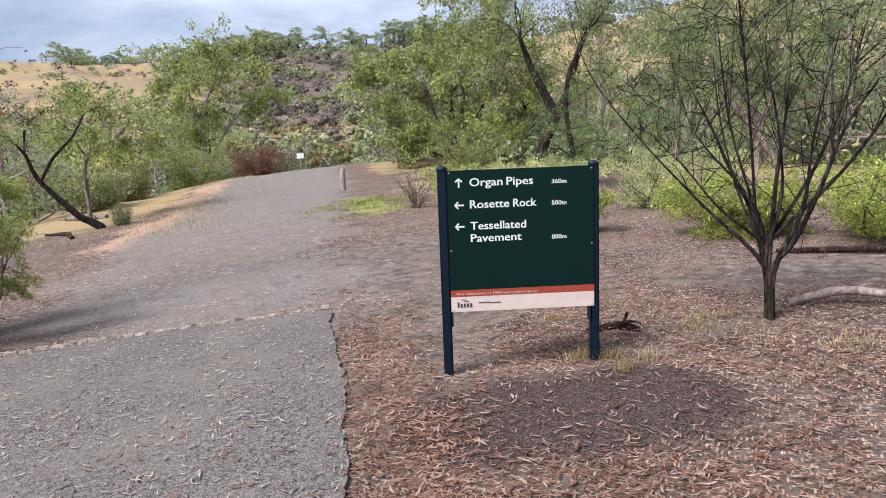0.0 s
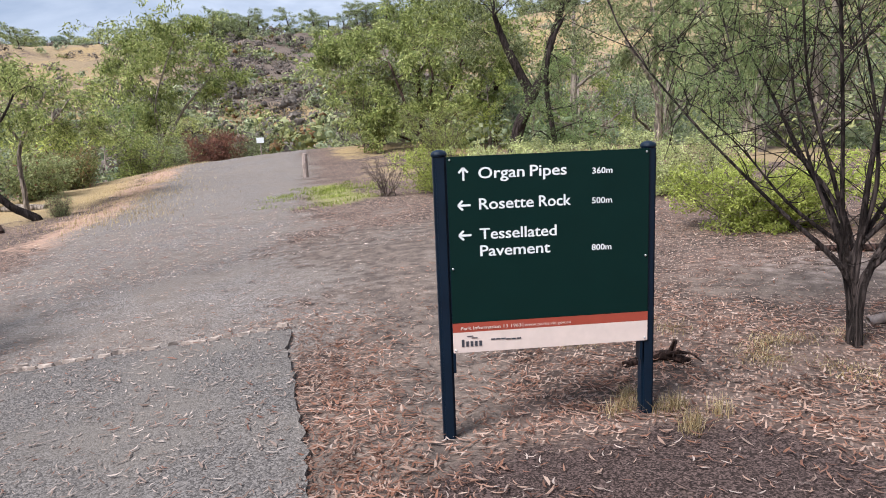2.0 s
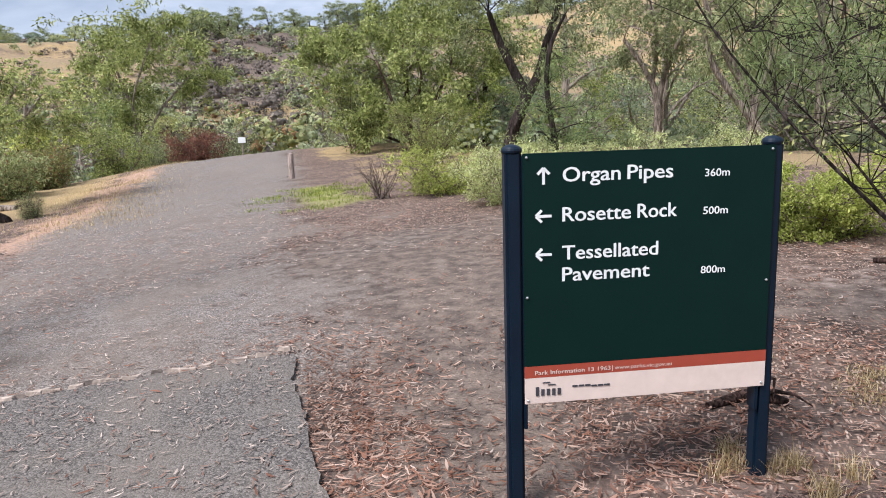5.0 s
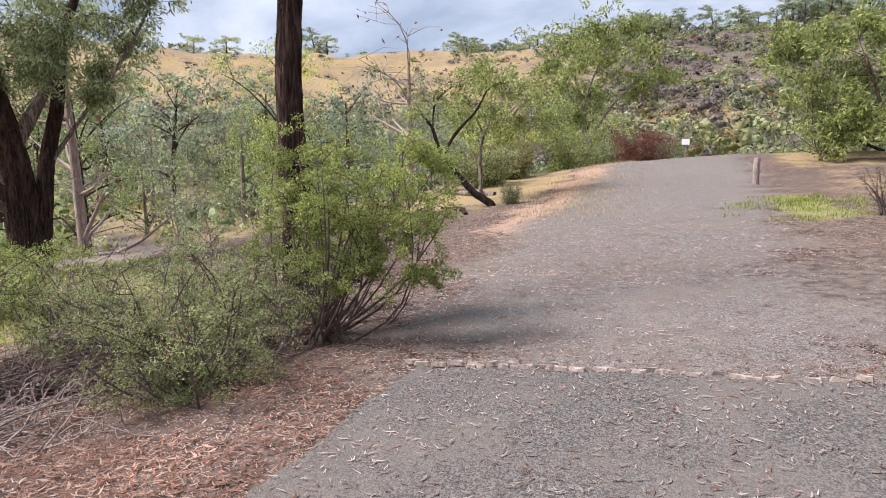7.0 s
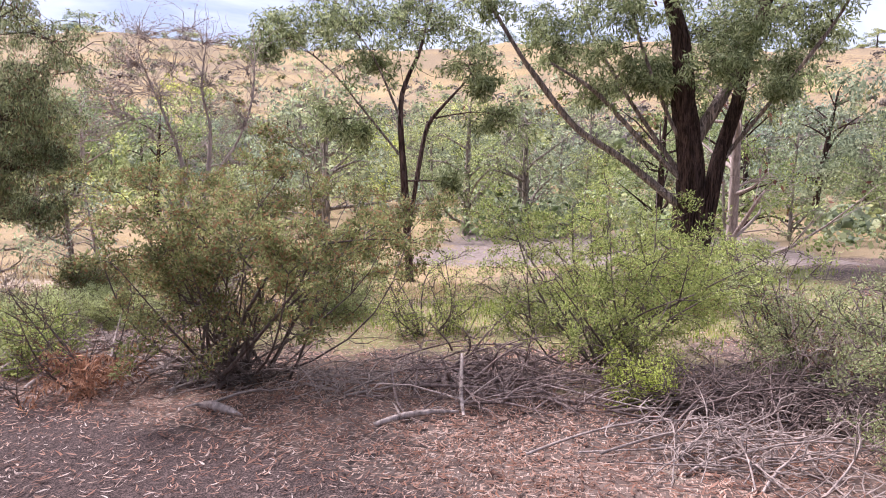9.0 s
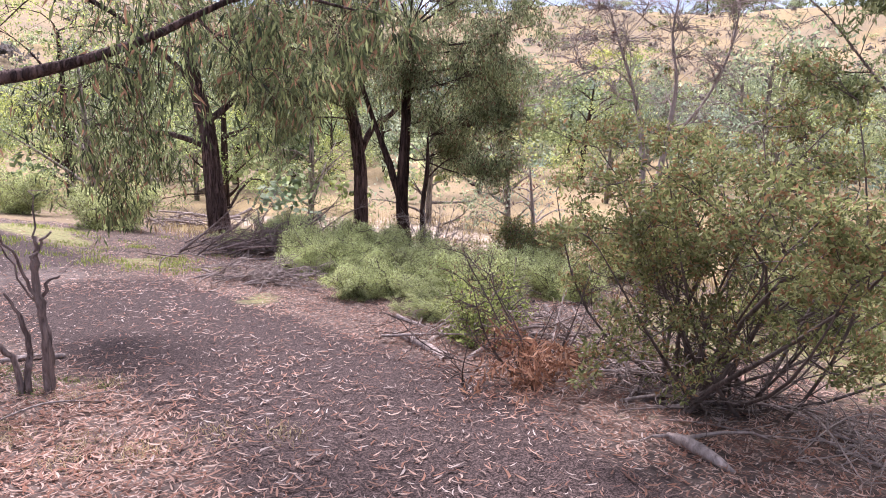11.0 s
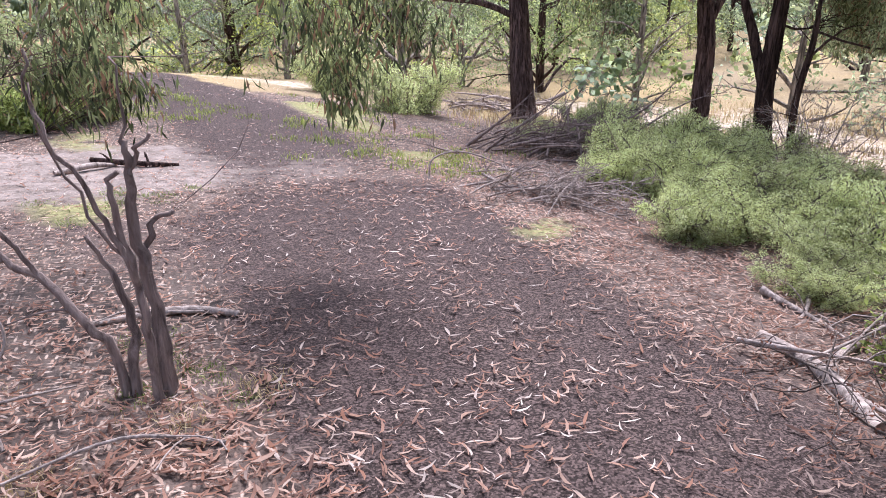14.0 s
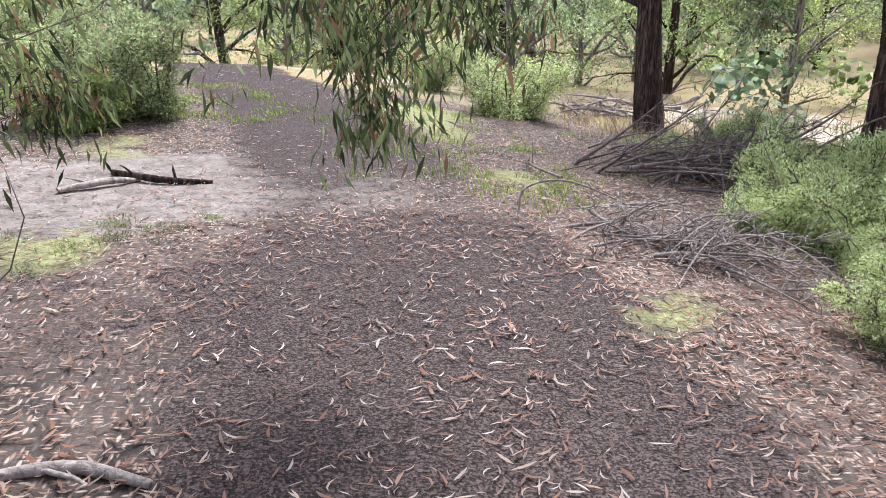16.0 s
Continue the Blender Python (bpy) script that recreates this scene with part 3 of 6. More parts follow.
def shrub(name, x, y, width, height, label, foliage, bark=None, stems=12, count=9000, leaf=(0.035, 0.014), seed=1, droop=-0.3, flat=1.0, group="",
          turn=0.0, lean=(0, 0), category="bush", airy=0.25, low=0.12, z=None):
    """A many-stemmed bush: stems fan out from the foot, with side twigs that carry the leaves."""
    bark = bark or TWIG_DARK
    rng = np.random.default_rng(seed)
    top = thing(name, x, y, label, category, group, turn, z)
    t, tw, tips = Tubes(), Tubes(), []
    for i in range(stems):
        a = i * 2.4 + rng.uniform(-0.4, 0.4)
        out = rng.uniform(0.1, 1.0) ** 0.6
        h = height * (1.0 - 0.45 * out * flat) * rng.uniform(0.75, 1.05)
        tip = np.array([np.cos(a) * out * width / 2 + lean[0], np.sin(a) * out * width / 2 * 0.9 + lean[1], h])
        foot = np.array([rng.normal(0, 0.03 + 0.06 * width), rng.normal(0, 0.03 + 0.06 * width), -0.06])
        p, rad = twig_path(foot, tip, rng, -0.05, 8, rng.uniform(0.006, 0.014) * (0.5 + height / 2), 0.003, 0.1)
        t.add(p, rad, 5)
        for _ in range(12):
            k = rng.integers(1, 8)
            f = k / 7
            d = rng.normal(0, 1, 3) * (1, 1, 0.45) + (np.cos(a) * 0.6, np.sin(a) * 0.6, 0.4)
            e = p[k] + d / np.linalg.norm(d) * rng.uniform(0.12, 0.36) * (width * 0.25 + height * 0.25) * (1.25 - 0.4 * f)
            e[2] = max(e[2], height * 0.06)
            q, rad = twig_path(p[k], e, rng, 0.08, 4, 0.005, 0.002)
            tw.add(q, rad, 3)
            for m in (1, 2, 3, 3):
                d2 = (q[m] - q[m - 1]) / (np.linalg.norm(q[m] - q[m - 1]) + 1e-6) + rng.normal(0, 0.7, 3) * (1, 1, 0.6)
                e2 = q[m] + d2 / np.linalg.norm(d2) * rng.uniform(0.06, 0.16) * (0.4 + 0.3 * (width + height) / 2)
                e2[2] = max(e2[2], height * 0.05)
                if count:
                    tw.add(np.array([q[m], 0.5 * (q[m] + e2) + (0, 0, 0.008), e2]), np.array([0.0025, 0.002, 0.001]), 3)
                if f > low:
                    tips += [e2, 0.5 * (q[m] + e2)]
    part("woody_base", t.mesh("stems", bark), top, kind="stuff")
    part("twig_spray", tw.mesh("twigs", bark), top, kind="stuff")
    if count:
        v, q = leaves(tips, max(2, int(1.45 * count / len(tips))), max(1.5 * leaf[0], airy * 0.13), leaf[0] * 0.8, leaf[1] * 0.7, rng, droop, 0.7)
        part("foliage", quad_mesh("foliage", v, q, foliage), top, kind="stuff")
    return top


def brush_pile(name, x, y, length, width, height, label, count=60, seed=1, turn=0.0, bark=None, thick=0.012):
    """Fallen dead branches, heaped and crossing one another."""
    rng = np.random.default_rng(seed)
    top = thing(name, x, y, label, "dead branches", "", turn)
    t, tw = Tubes(), Tubes()
    for i in range(count):
        a = rng.normal(0, 1.0)
        l = length * rng.uniform(0.2, 0.65)
        c = np.array([rng.normal(0, length * 0.2), rng.normal(0, width * 0.25), 0.0])
        d = np.array([np.cos(a), np.sin(a), 0]) * l / 2
        h0, h1 = np.abs(rng.normal(0, height * 0.45, 2))
        p, rad = twig_path(c - d + (0, 0, h0 * 0.35), c + d + (0, 0, h1), rng, 0.015, 8, thick * rng.uniform(0.6, 2.2), 0.003, 0.05)
        p[:, 2] = np.maximum(p[:, 2], 0.004)
        t.add(p, rad, 5, rng)
        for _ in range(9):
            k = rng.integers(3, 8)
            dd = rng.normal(0, 1, 3) * (1, 1, 0.6) + (d[0] / l * 2, d[1] / l * 2, 0.35)
            e = p[k] + dd / np.linalg.norm(dd) * rng.uniform(0.1, 0.35) * length * 0.4
            e[2] = max(e[2], 0.005)
            q, rad = twig_path(p[k], e, rng, 0.1, 4, 0.005, 0.0018)
            tw.add(q, rad, 3)
    part("branch_tangle", t.mesh("branches", bark or BARK_GREY), top, kind="stuff")
    part("twig_spray", tw.mesh("twigs", bark or BARK_GREY), top, kind="stuff")
    return top


# ---- ground, asphalt ----
def build_ground():
    radii = np.concatenate([[0.0], np.cumsum(np.concatenate([np.full(150, 0.12), 0.12 * 1.042 ** np.arange(1, 131)]))])
    count = 420
    a = np.linspace(0, 2 * np.pi, count, endpoint=False)
    x = -4.5 + np.cos(a)[None] * radii[1:, None]
    y = 0.5 + np.sin(a)[None] * radii[1:, None]
    verts = np.stack([x, y, land(x, y)], -1).reshape(-1, 3)
    rings = len(radii) - 1
    i, j = np.meshgrid(np.arange(rings - 1), np.arange(count), indexing="ij")
    j2 = (j + 1) % count
    quads = np.stack([i * count + j, (i + 1) * count + j, (i + 1) * count + j2, i * count + j2], -1).reshape(-1, 4)
    cap = np.stack([np.full(count // 2 - 1, 0), np.arange(1, count - 2, 2), np.arange(2, count - 1, 2), np.arange(3, count, 2)], -1)
    me = quad_mesh("ground", verts, np.concatenate([quads, cap]), GROUND, True)
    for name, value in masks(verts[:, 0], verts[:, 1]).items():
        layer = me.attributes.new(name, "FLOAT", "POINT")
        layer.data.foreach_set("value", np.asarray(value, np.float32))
    return tagged(new("ground", me), "leaf-littered park ground rising to dry grassy hills", "ground", kind="structure")


def build_slab():
    """The end of the asphalt: a thin slab with a ragged edge."""
    rng = np.random.default_rng(4)
    edge = []
    for (ax, ay), (bx, by) in zip(SLAB, SLAB[1:] + SLAB[:1]):
        n = max(2, int(math.hypot(bx - ax, by - ay) / 0.07))
        for s in np.arange(n) / n:
            edge.append((ax + (bx - ax) * s, ay + (by - ay) * s))
    edge = np.array(edge)
    k = np.arange(len(edge))
    nxt, prv = edge[(k + 1) % len(edge)], edge[k - 1]
    nor = np.stack([(nxt - prv)[:, 1], -(nxt - prv)[:, 0]], 1)
    nor /= np.linalg.norm(nor, axis=1)[:, None]
    s = np.cumsum(np.linalg.norm(nxt - edge, axis=1))
    edge = edge + nor * (0.018 * np.sin(s * 2.1) + 0.012 * np.sin(s * 5.7) + rng.normal(0, 0.01, len(edge)))[:, None]
    poly = [tuple(p) for p in edge]
    step = 0.12
    bm = bmesh.new()
    lo, hi = edge.min(0), edge.max(0)
    vs = [bm.verts.new((px, py, 0)) for px, py in poly]
    bm.faces.new(vs)
    for axis in (0, 1):
        for c in np.arange(lo[axis] + step, hi[axis], step * 2.5):
            co = [0, 0, 0]
            co[axis] = c
            no = [0, 0, 0]
            no[axis] = 1
            bmesh.ops.bisect_plane(bm, geom=bm.verts[:] + bm.edges[:] + bm.faces[:], plane_co=co, plane_no=no)
    rim = [e for e in bm.edges if e.is_boundary]
    top = bm.verts[:]
    for v in top:
        v.co.z = float(land(v.co.x, v.co.y)) + 0.028
    made = bmesh.ops.extrude_edge_only(bm, edges=rim)["geom"]
    for v in (g for g in made if isinstance(g, bmesh.types.BMVert)):
        v.co.z -= 0.07
    bmesh.ops.recalc_face_normals(bm, faces=bm.faces[:])
    me = bpy.data.meshes.new("road")
    bm.to_mesh(me)
    bm.free()
    me.materials.append(ASPHALT)
    return tagged(new("road", me), "worn grey asphalt path that ends in a ragged edge", "path", kind="structure")


# ---- signs ----
def box(bm, x0, x1, y0, y1, z0, z1, bevel=0.0):
    r = bmesh.ops.create_cube(bm, size=1)
    for v in r["verts"]:
        v.co = Vector(((x0 + x1) / 2 + v.co.x * (x1 - x0), (y0 + y1) / 2 + v.co.y * (y1 - y0), (z0 + z1) / 2 + v.co.z * (z1 - z0)))
    if bevel:
        edges = list({e for v in r["verts"] for e in v.link_edges})
        bmesh.ops.bevel(bm, geom=edges, offset=bevel, segments=2, affect="EDGES")


def bm_part(name, bm, material, parent, label="", matrix=None):
    me = bpy.data.meshes.new(name)
    bm.to_mesh(me)
    bm.free()
    me.materials.append(material)
    ob = part(name, me, parent, label)
    if matrix is not None:
        ob.matrix_local = matrix
    return ob


def letters(text, x0, x1, z, cap, y, parent, material, bold=0.0):
    """A line of writing from x0 to x1 with its baseline at z."""
    c = bpy.data.curves.new("lettering", "FONT")
    c.body, c.size, c.extrude, c.resolution_u = text, cap / 0.7, 0.0, 3
    tmp = new("lettering", c)
    bpy.context.view_layer.update()
    me = bpy.data.meshes.new_from_object(tmp.evaluated_get(bpy.context.evaluated_depsgraph_get()))
    bpy.data.objects.remove(tmp)
    co = np.empty(len(me.vertices) * 3)
    me.vertices.foreach_get("co", co)
    co = co.reshape(-1, 3)
    w0, w1 = co[:, 0].min(), co[:, 0].max()
    out = np.stack([x0 + (co[:, 0] - w0) / (w1 - w0) * (x1 - x0), y - co[:, 2], z + co[:, 1]], 1)
    me.vertices.foreach_set("co", out.astype(np.float32).ravel())
    if bold:
        bm = bmesh.new()
        bm.from_mesh(me)
        for i, (sx, sz) in enumerate(((bold, 0), (-bold, 0), (0, bold))):
            extra = me.copy()
            for v in extra.vertices:
                v.co += Vector((sx, -0.00012 * (i + 1), sz))
            bm.from_mesh(extra)
        bm.to_mesh(me)
        bm.free()
    me.materials.clear()
    me.materials.append(material)
    return part("lettering", me, parent, "word " + text, "stuff")


def arrow(parent, cx, cz, size, turn, y):
    bm = bmesh.new()
    w = size * 0.085

    def bar(ax, az, bx, bz):
        dx, dz = bx - ax, bz - az
        l = math.hypot(dx, dz)
        nx, nz = -dz / l * w, dx / l * w
        f = [bm.verts.new((ax + nx, y, az + nz)), bm.verts.new((ax - nx, y, az - nz)), bm.verts.new((bx - nx, y, bz - nz)), bm.verts.new((bx + nx, y, bz + nz))]
        face = bm.faces.new(f)
        for v in (g for g in bmesh.ops.extrude_face_region(bm, geom=[face])["geom"] if isinstance(g, bmesh.types.BMVert)):
            v.co.y -= 0.0015

    h = size / 2
    bar(-h, 0, h, 0)
    bar(-h, 0.0, -h + h * 0.75, h * 0.75)
    bar(-h, 0.0, -h + h * 0.75, -h * 0.75)
    ob = bm_part("arrow", bm, LETTER, parent, "white arrow")
    for v in ob.data.vertices:
        a = radians(turn)
        x, z = v.co.x, v.co.z
        v.co.x, v.co.z = cx + x * math.cos(a) + z * math.sin(a), cz - x * math.sin(a) + z * math.cos(a)
    return ob


def build_sign():
    ax, ay, bx, by = -1.885, 3.97, -1.03, 4.41
    gap = math.hypot(bx - ax, by - ay)
    foot = float(land(ax, ay))
    top = thing("park_sign", ax, ay, "dark green metal direction sign with white lettering between two blue-black posts", "sign", "", math.degrees(math.atan2(by - ay, bx - ax)), foot)
    high = 1.272 - foot
    for i, x in enumerate((0.0, gap)):
        bm = bmesh.new()
        box(bm, x - 0.03, x + 0.03, -0.032, 0.032, -0.3, high - 0.012, 0.011)
        post = bm_part("post", bm, POST_BLUE, top)
        bm = bmesh.new()
        ring = bmesh.ops.create_uvsphere(bm, u_segments=20, v_segments=10, radius=1)
        for v in ring["verts"]:
            v.co = Vector((x + v.co.x * 0.037, v.co.y * 0.038, high - 0.012 + max(v.co.z, -0.55) * 0.022))
        bm_part("cap", bm, POST_BLUE, post)
        bm = bmesh.new()
        sx = 1 if i == 0 else -1
        box(bm, x + sx * 0.0345 - 0.006, x + sx * 0.0345 + 0.006, -0.036, 0.02, 0.33, high - 0.03, 0.002)
        bm_part("channel", bm, POST_BLUE, post)
    w0, w1, z0, z1 = 0.03, gap - 0.008, 0.348 - foot, 1.25 - foot
    W, H, front = w1 - w0, z1 - z0, -0.034
    bm = bmesh.new()
    box(bm, w0, w1, front - 0.006, front + 0.006, z0 + H * 0.157, z1, 0.002)
    panel = bm_part("panel", bm, PANEL_GREEN, top)
    bm = bmesh.new()
    box(bm, w0, w1, front - 0.006, front + 0.006, z0 + H * 0.109, z0 + H * 0.157)
    bm_part("red_band", bm, BAND_RED, panel, "brick-red strip")
    bm = bmesh.new()
    box(bm, w0, w1, front - 0.006, front + 0.006, z0, z0 + H * 0.109, 0.001)
    bm_part("cream_band", bm, BAND_WHITE, panel, "cream strip")
    y = front - 0.0072

    def line(text, a, b, base, cap, material=LETTER, bold=0.0):
        letters(text, w0 + W * a, w0 + W * b, z1 - H * base, cap, y, panel, material, bold)

    line("Organ", 0.152, 0.375, 0.112, 0.05, LETTER, 0.0014)
    line("Pipes", 0.404, 0.583, 0.112, 0.05, LETTER, 0.0014)
    line("Rosette", 0.151, 0.418, 0.265, 0.05, LETTER, 0.0014)
    line("Rock", 0.446, 0.603, 0.265, 0.05, LETTER, 0.0014)
    line("Tessellated", 0.15, 0.53, 0.415, 0.05, LETTER, 0.0014)
    line("Pavement", 0.15, 0.497, 0.501, 0.05, LETTER, 0.0014)
    line("360m", 0.712, 0.812, 0.114, 0.027, LETTER, 0.0008)
    line("500m", 0.71, 0.81, 0.263, 0.027, LETTER, 0.0008)
    line("800m", 0.708, 0.808, 0.502, 0.027, LETTER, 0.0008)
    line("Park Information 13 1963", 0.04, 0.345, 0.879, 0.0155, BAND_WHITE, 0.0004)
    line("|", 0.352, 0.355, 0.879, 0.017, BAND_WHITE)
    line("www.parks.vic.gov.au", 0.362, 0.6, 0.879, 0.015, BAND_WHITE)
    for cz, turn in ((0.088, 90), (0.241, 0), (0.391, 0)):
        arrow(panel, w0 + W * 0.078, z1 - H * cz, 0.056, turn, y)
    bm = bmesh.new()
    for k in range(5):
        box(bm, w0 + W * (0.042 + k * 0.022), w0 + W * (0.055 + k * 0.022), y - 0.001, y + 0.002, z0 + H * 0.033, z0 + H * (0.06 if k else 0.07))
    for k in range(2):
        box(bm, w0 + W * (0.07 + k * 0.022), w0 + W * (0.1 + k * 0.022), y - 0.001, y + 0.002, z0 + H * (0.085 - 0.01 * k), z0 + H * (0.089 - 0.01 * k))
    for k in range(6):
        box(bm, w0 + W * (0.19 + k * 0.026), w0 + W * (0.212 + k * 0.026), y - 0.001, y + 0.002, z0 + H * (0.06 - 0.004 * (k > 2)), z0 + H * (0.067 - 0.004 * (k > 2)))
    tagged(bm_part("emblem", bm, INK, panel, "small dark printed emblem and slogan"), kind="stuff")
    for u, v in ((0.014, 0.016), (0.985, 0.016), (0.012, 0.56), (0.985, 0.545), (0.012, 0.985), (0.985, 0.985)):
        bm = bmesh.new()
        r = bmesh.ops.create_uvsphere(bm, u_segments=10, v_segments=6, radius=0.0055)
        bmesh.ops.translate(bm, verts=r["verts"], vec=(w0 + W * u, front - 0.006, z1 - H * v))
        bm_part("rivet", bm, STEEL, panel)
    return top


def build_posts():
    x, y = -12.1, 18.6
    top = thing("bollard", x, y, "short weathered grey timber post beside the gravel road", "post")
    t = Tubes()
    rng = np.random.default_rng(2)
    z = np.array([-0.25, 0.0, 0.2, 0.45, 0.68, 0.7])
    t.add(np.stack([0 * z, 0 * z, z], 1), np.array([0.085, 0.085, 0.083, 0.082, 0.08, 0.062]), 14, rng)
    part("shaft", t.mesh("shaft", BARK_GREY), top)
    x, y = -24.6, 33.5
    top = thing("small_sign", x, y, "small white notice board on a post beyond the crest", "sign", "", 30, 0.85)
    bm = bmesh.new()
    box(bm, -0.2, 0.2, -0.02, 0.02, 0.0, 0.3, 0.004)
    bm_part("board", bm, LETTER, top)
    bm = bmesh.new()
    box(bm, -0.03, 0.03, 0.022, 0.08, -3.5, 0.25, 0.004)
    bm_part("post", bm, BARK_GREY, top)


# ---- litter and grass ----
WALKED = [(-3.0, 4.6), (-1.2, 2.5), (-0.1, 0.0), (-0.9, 1.5), (-1.6, 1.4), (-2.7, 0.7), (-4.0, -0.3), (-4.9, -1.8), (-5.8, -3.1), (-6.4, -4.6), (-6.6, -6.6), (-6.5, -8.6)]


def scatter_litter(name, count, reach, size, seed, material, label, density, curl=1.0, bends=(0, 0.3, 0.68, 1.0), clear=0.0):
    rng = np.random.default_rng(seed)
    xs, ys = [], []
    have = 0
    while have < count:
        i = rng.integers(0, len(WALKED) - 1, count * 3)
        s = rng.uniform(0, 1, count * 3)
        w = np.array(WALKED)
        c = w[i] * (1 - s[:, None]) + w[i + 1] * s[:, None]
        a, r = rng.uniform(0, 6.283, count * 3), reach * rng.uniform(0, 1, count * 3) ** 0.75
        x, y = c[:, 0] + np.cos(a) * r, c[:, 1] + np.sin(a) * r
        keep = rng.uniform(0, 1, len(x)) < density(x, y)
        if clear:
            keep &= line_distance(x, y, WALKED) > clear
        xs.append(x[keep])
        ys.append(y[keep])
        have += keep.sum()
    x, y = np.concatenate(xs)[:count], np.concatenate(ys)[:count]
    n = count
    slab = inside(x, y, SLAB)
    z = land(x, y) + 0.006 + 0.03 * slab + rng.uniform(0, 0.02, n) * (1 - slab * 0.75)
    a = rng.uniform(0, 6.283, n)
    size_n = size * np.exp(np.clip(rng.normal(0, 0.3, n), -0.8, 0.6))
    width = size_n * rng.uniform(0.1, 0.17, n)
    bow = rng.normal(0, 0.14, n) * size_n
    lift = np.abs(rng.normal(0, 0.09, n)) * size_n * curl
    tilt = rng.normal(0, 0.12, n) * size_n
    s = np.array(bends)
    steps = len(s)
    taper = np.where((s > 0) & (s < 1), 0.95, 0.1)
    d, e = np.stack([np.cos(a), np.sin(a)], 1), np.stack([-np.sin(a), np.cos(a)], 1)
    v = np.empty((n, steps, 2, 3))
    for k in range(steps):
        m = np.sin(np.pi * s[k])
        cx = x[:, None] * 0 + np.stack([x, y], 1) + d * (size_n * (s[k] - 0.5))[:, None] + e * (bow * m)[:, None]
        cz = z + lift * (1 - m) + np.maximum(tilt * (s[k] - 0.5), 0)
        roll = rng.normal(0, 0.35, n)
        for g, sg in enumerate((-1, 1)):
            v[:, k, g, :2] = cx + e * (sg * width * taper[k] / 2)[:, None]
            v[:, k, g, 2] = cz + sg * np.abs(roll) * width * taper[k] / 2 * (1 if sg > 0 else 0)
    base = (np.arange(n) * 2 * steps)[:, None]
    q = np.concatenate([base + [2 * k, 2 * k + 2, 2 * k + 3, 2 * k + 1] for k in range(steps - 1)])
    return tagged(new(name, quad_mesh(name, v.reshape(-1, 3), q, material)), label, "leaf litter", kind="stuff")


def litter_density(x, y):
    m = masks(x, y)
    patch = np.clip(0.72 + 0.75 * waves(x, y, 51, 1.5), 0.12 + 0.6 * (1 - smooth(0, 2.5, y)), 1)
    d = patch * (1 - 0.75 * m["bare"]) * (1 - 0.7 * m["earth"]) * (1 - 0.88 * m["track"]) * (1 - 0.72 * m["gravel"]) * (1 - 0.2 * m["green"]) * (1 - 0.6 * m["straw"])
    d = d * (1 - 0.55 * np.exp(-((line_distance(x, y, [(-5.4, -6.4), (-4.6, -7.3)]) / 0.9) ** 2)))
    rim = np.exp(-((line_distance(x, y, [(-0.7, 1.0), (-1.72, 2.48), (-2.72, 3.95), (-3.7, 5.4)]) - 0.3) / 0.4) ** 2)
    d = np.maximum(d, rim * 0.9)
    return np.where(inside(x, y, SLAB), 0.0, np.clip(d, 0, 1))


def pale_density(x, y):
    m = masks(x, y)
    base = 0.14 + 0.1 * m["track"] + 0.6 * m["gravel"] + 0.3 * m["earth"]
    return np.where(inside(x, y, SLAB), 0.6 + 0.2 * waves(x, y, 61, 1.1) + 0.5 * np.exp(-(line_distance(x, y, [(-6.2, 3.9), (-3.8, 5.45)]) / 0.25) ** 2), base)


def sow(name, pts_fn, count, seed, height, lean, width, material, label, category="grass"):
    rng = np.random.default_rng(seed)
    x, y = pts_fn(rng, count)
    v, q = blades(np.stack([x, y, land(x, y) - 0.01], 1), height, lean, width, rng)
    return tagged(new(name, quad_mesh(name, v, q, material)), label, category, kind="stuff")


def along_line(pts, spread):
    def pick(rng, n):
        w = np.array(pts, float)
        i = rng.integers(0, len(w) - 1, n)
        s = rng.uniform(0, 1, (n, 1))
        c = w[i] * (1 - s) + w[i + 1] * s + rng.normal(0, spread, (n, 2))
        return c[:, 0], c[:, 1]

    return pick


def round_points(pts, spread, tuft=0.06, tufts=60):
    def pick(rng, n):
        w = np.array(pts, float)
        k = w[rng.integers(0, len(w), tufts)] + rng.normal(0, spread, (tufts, 2))
        c = k[rng.integers(0, tufts, n)] + rng.normal(0, tuft, (n, 2))
        return c[:, 0], c[:, 1]

    return pick


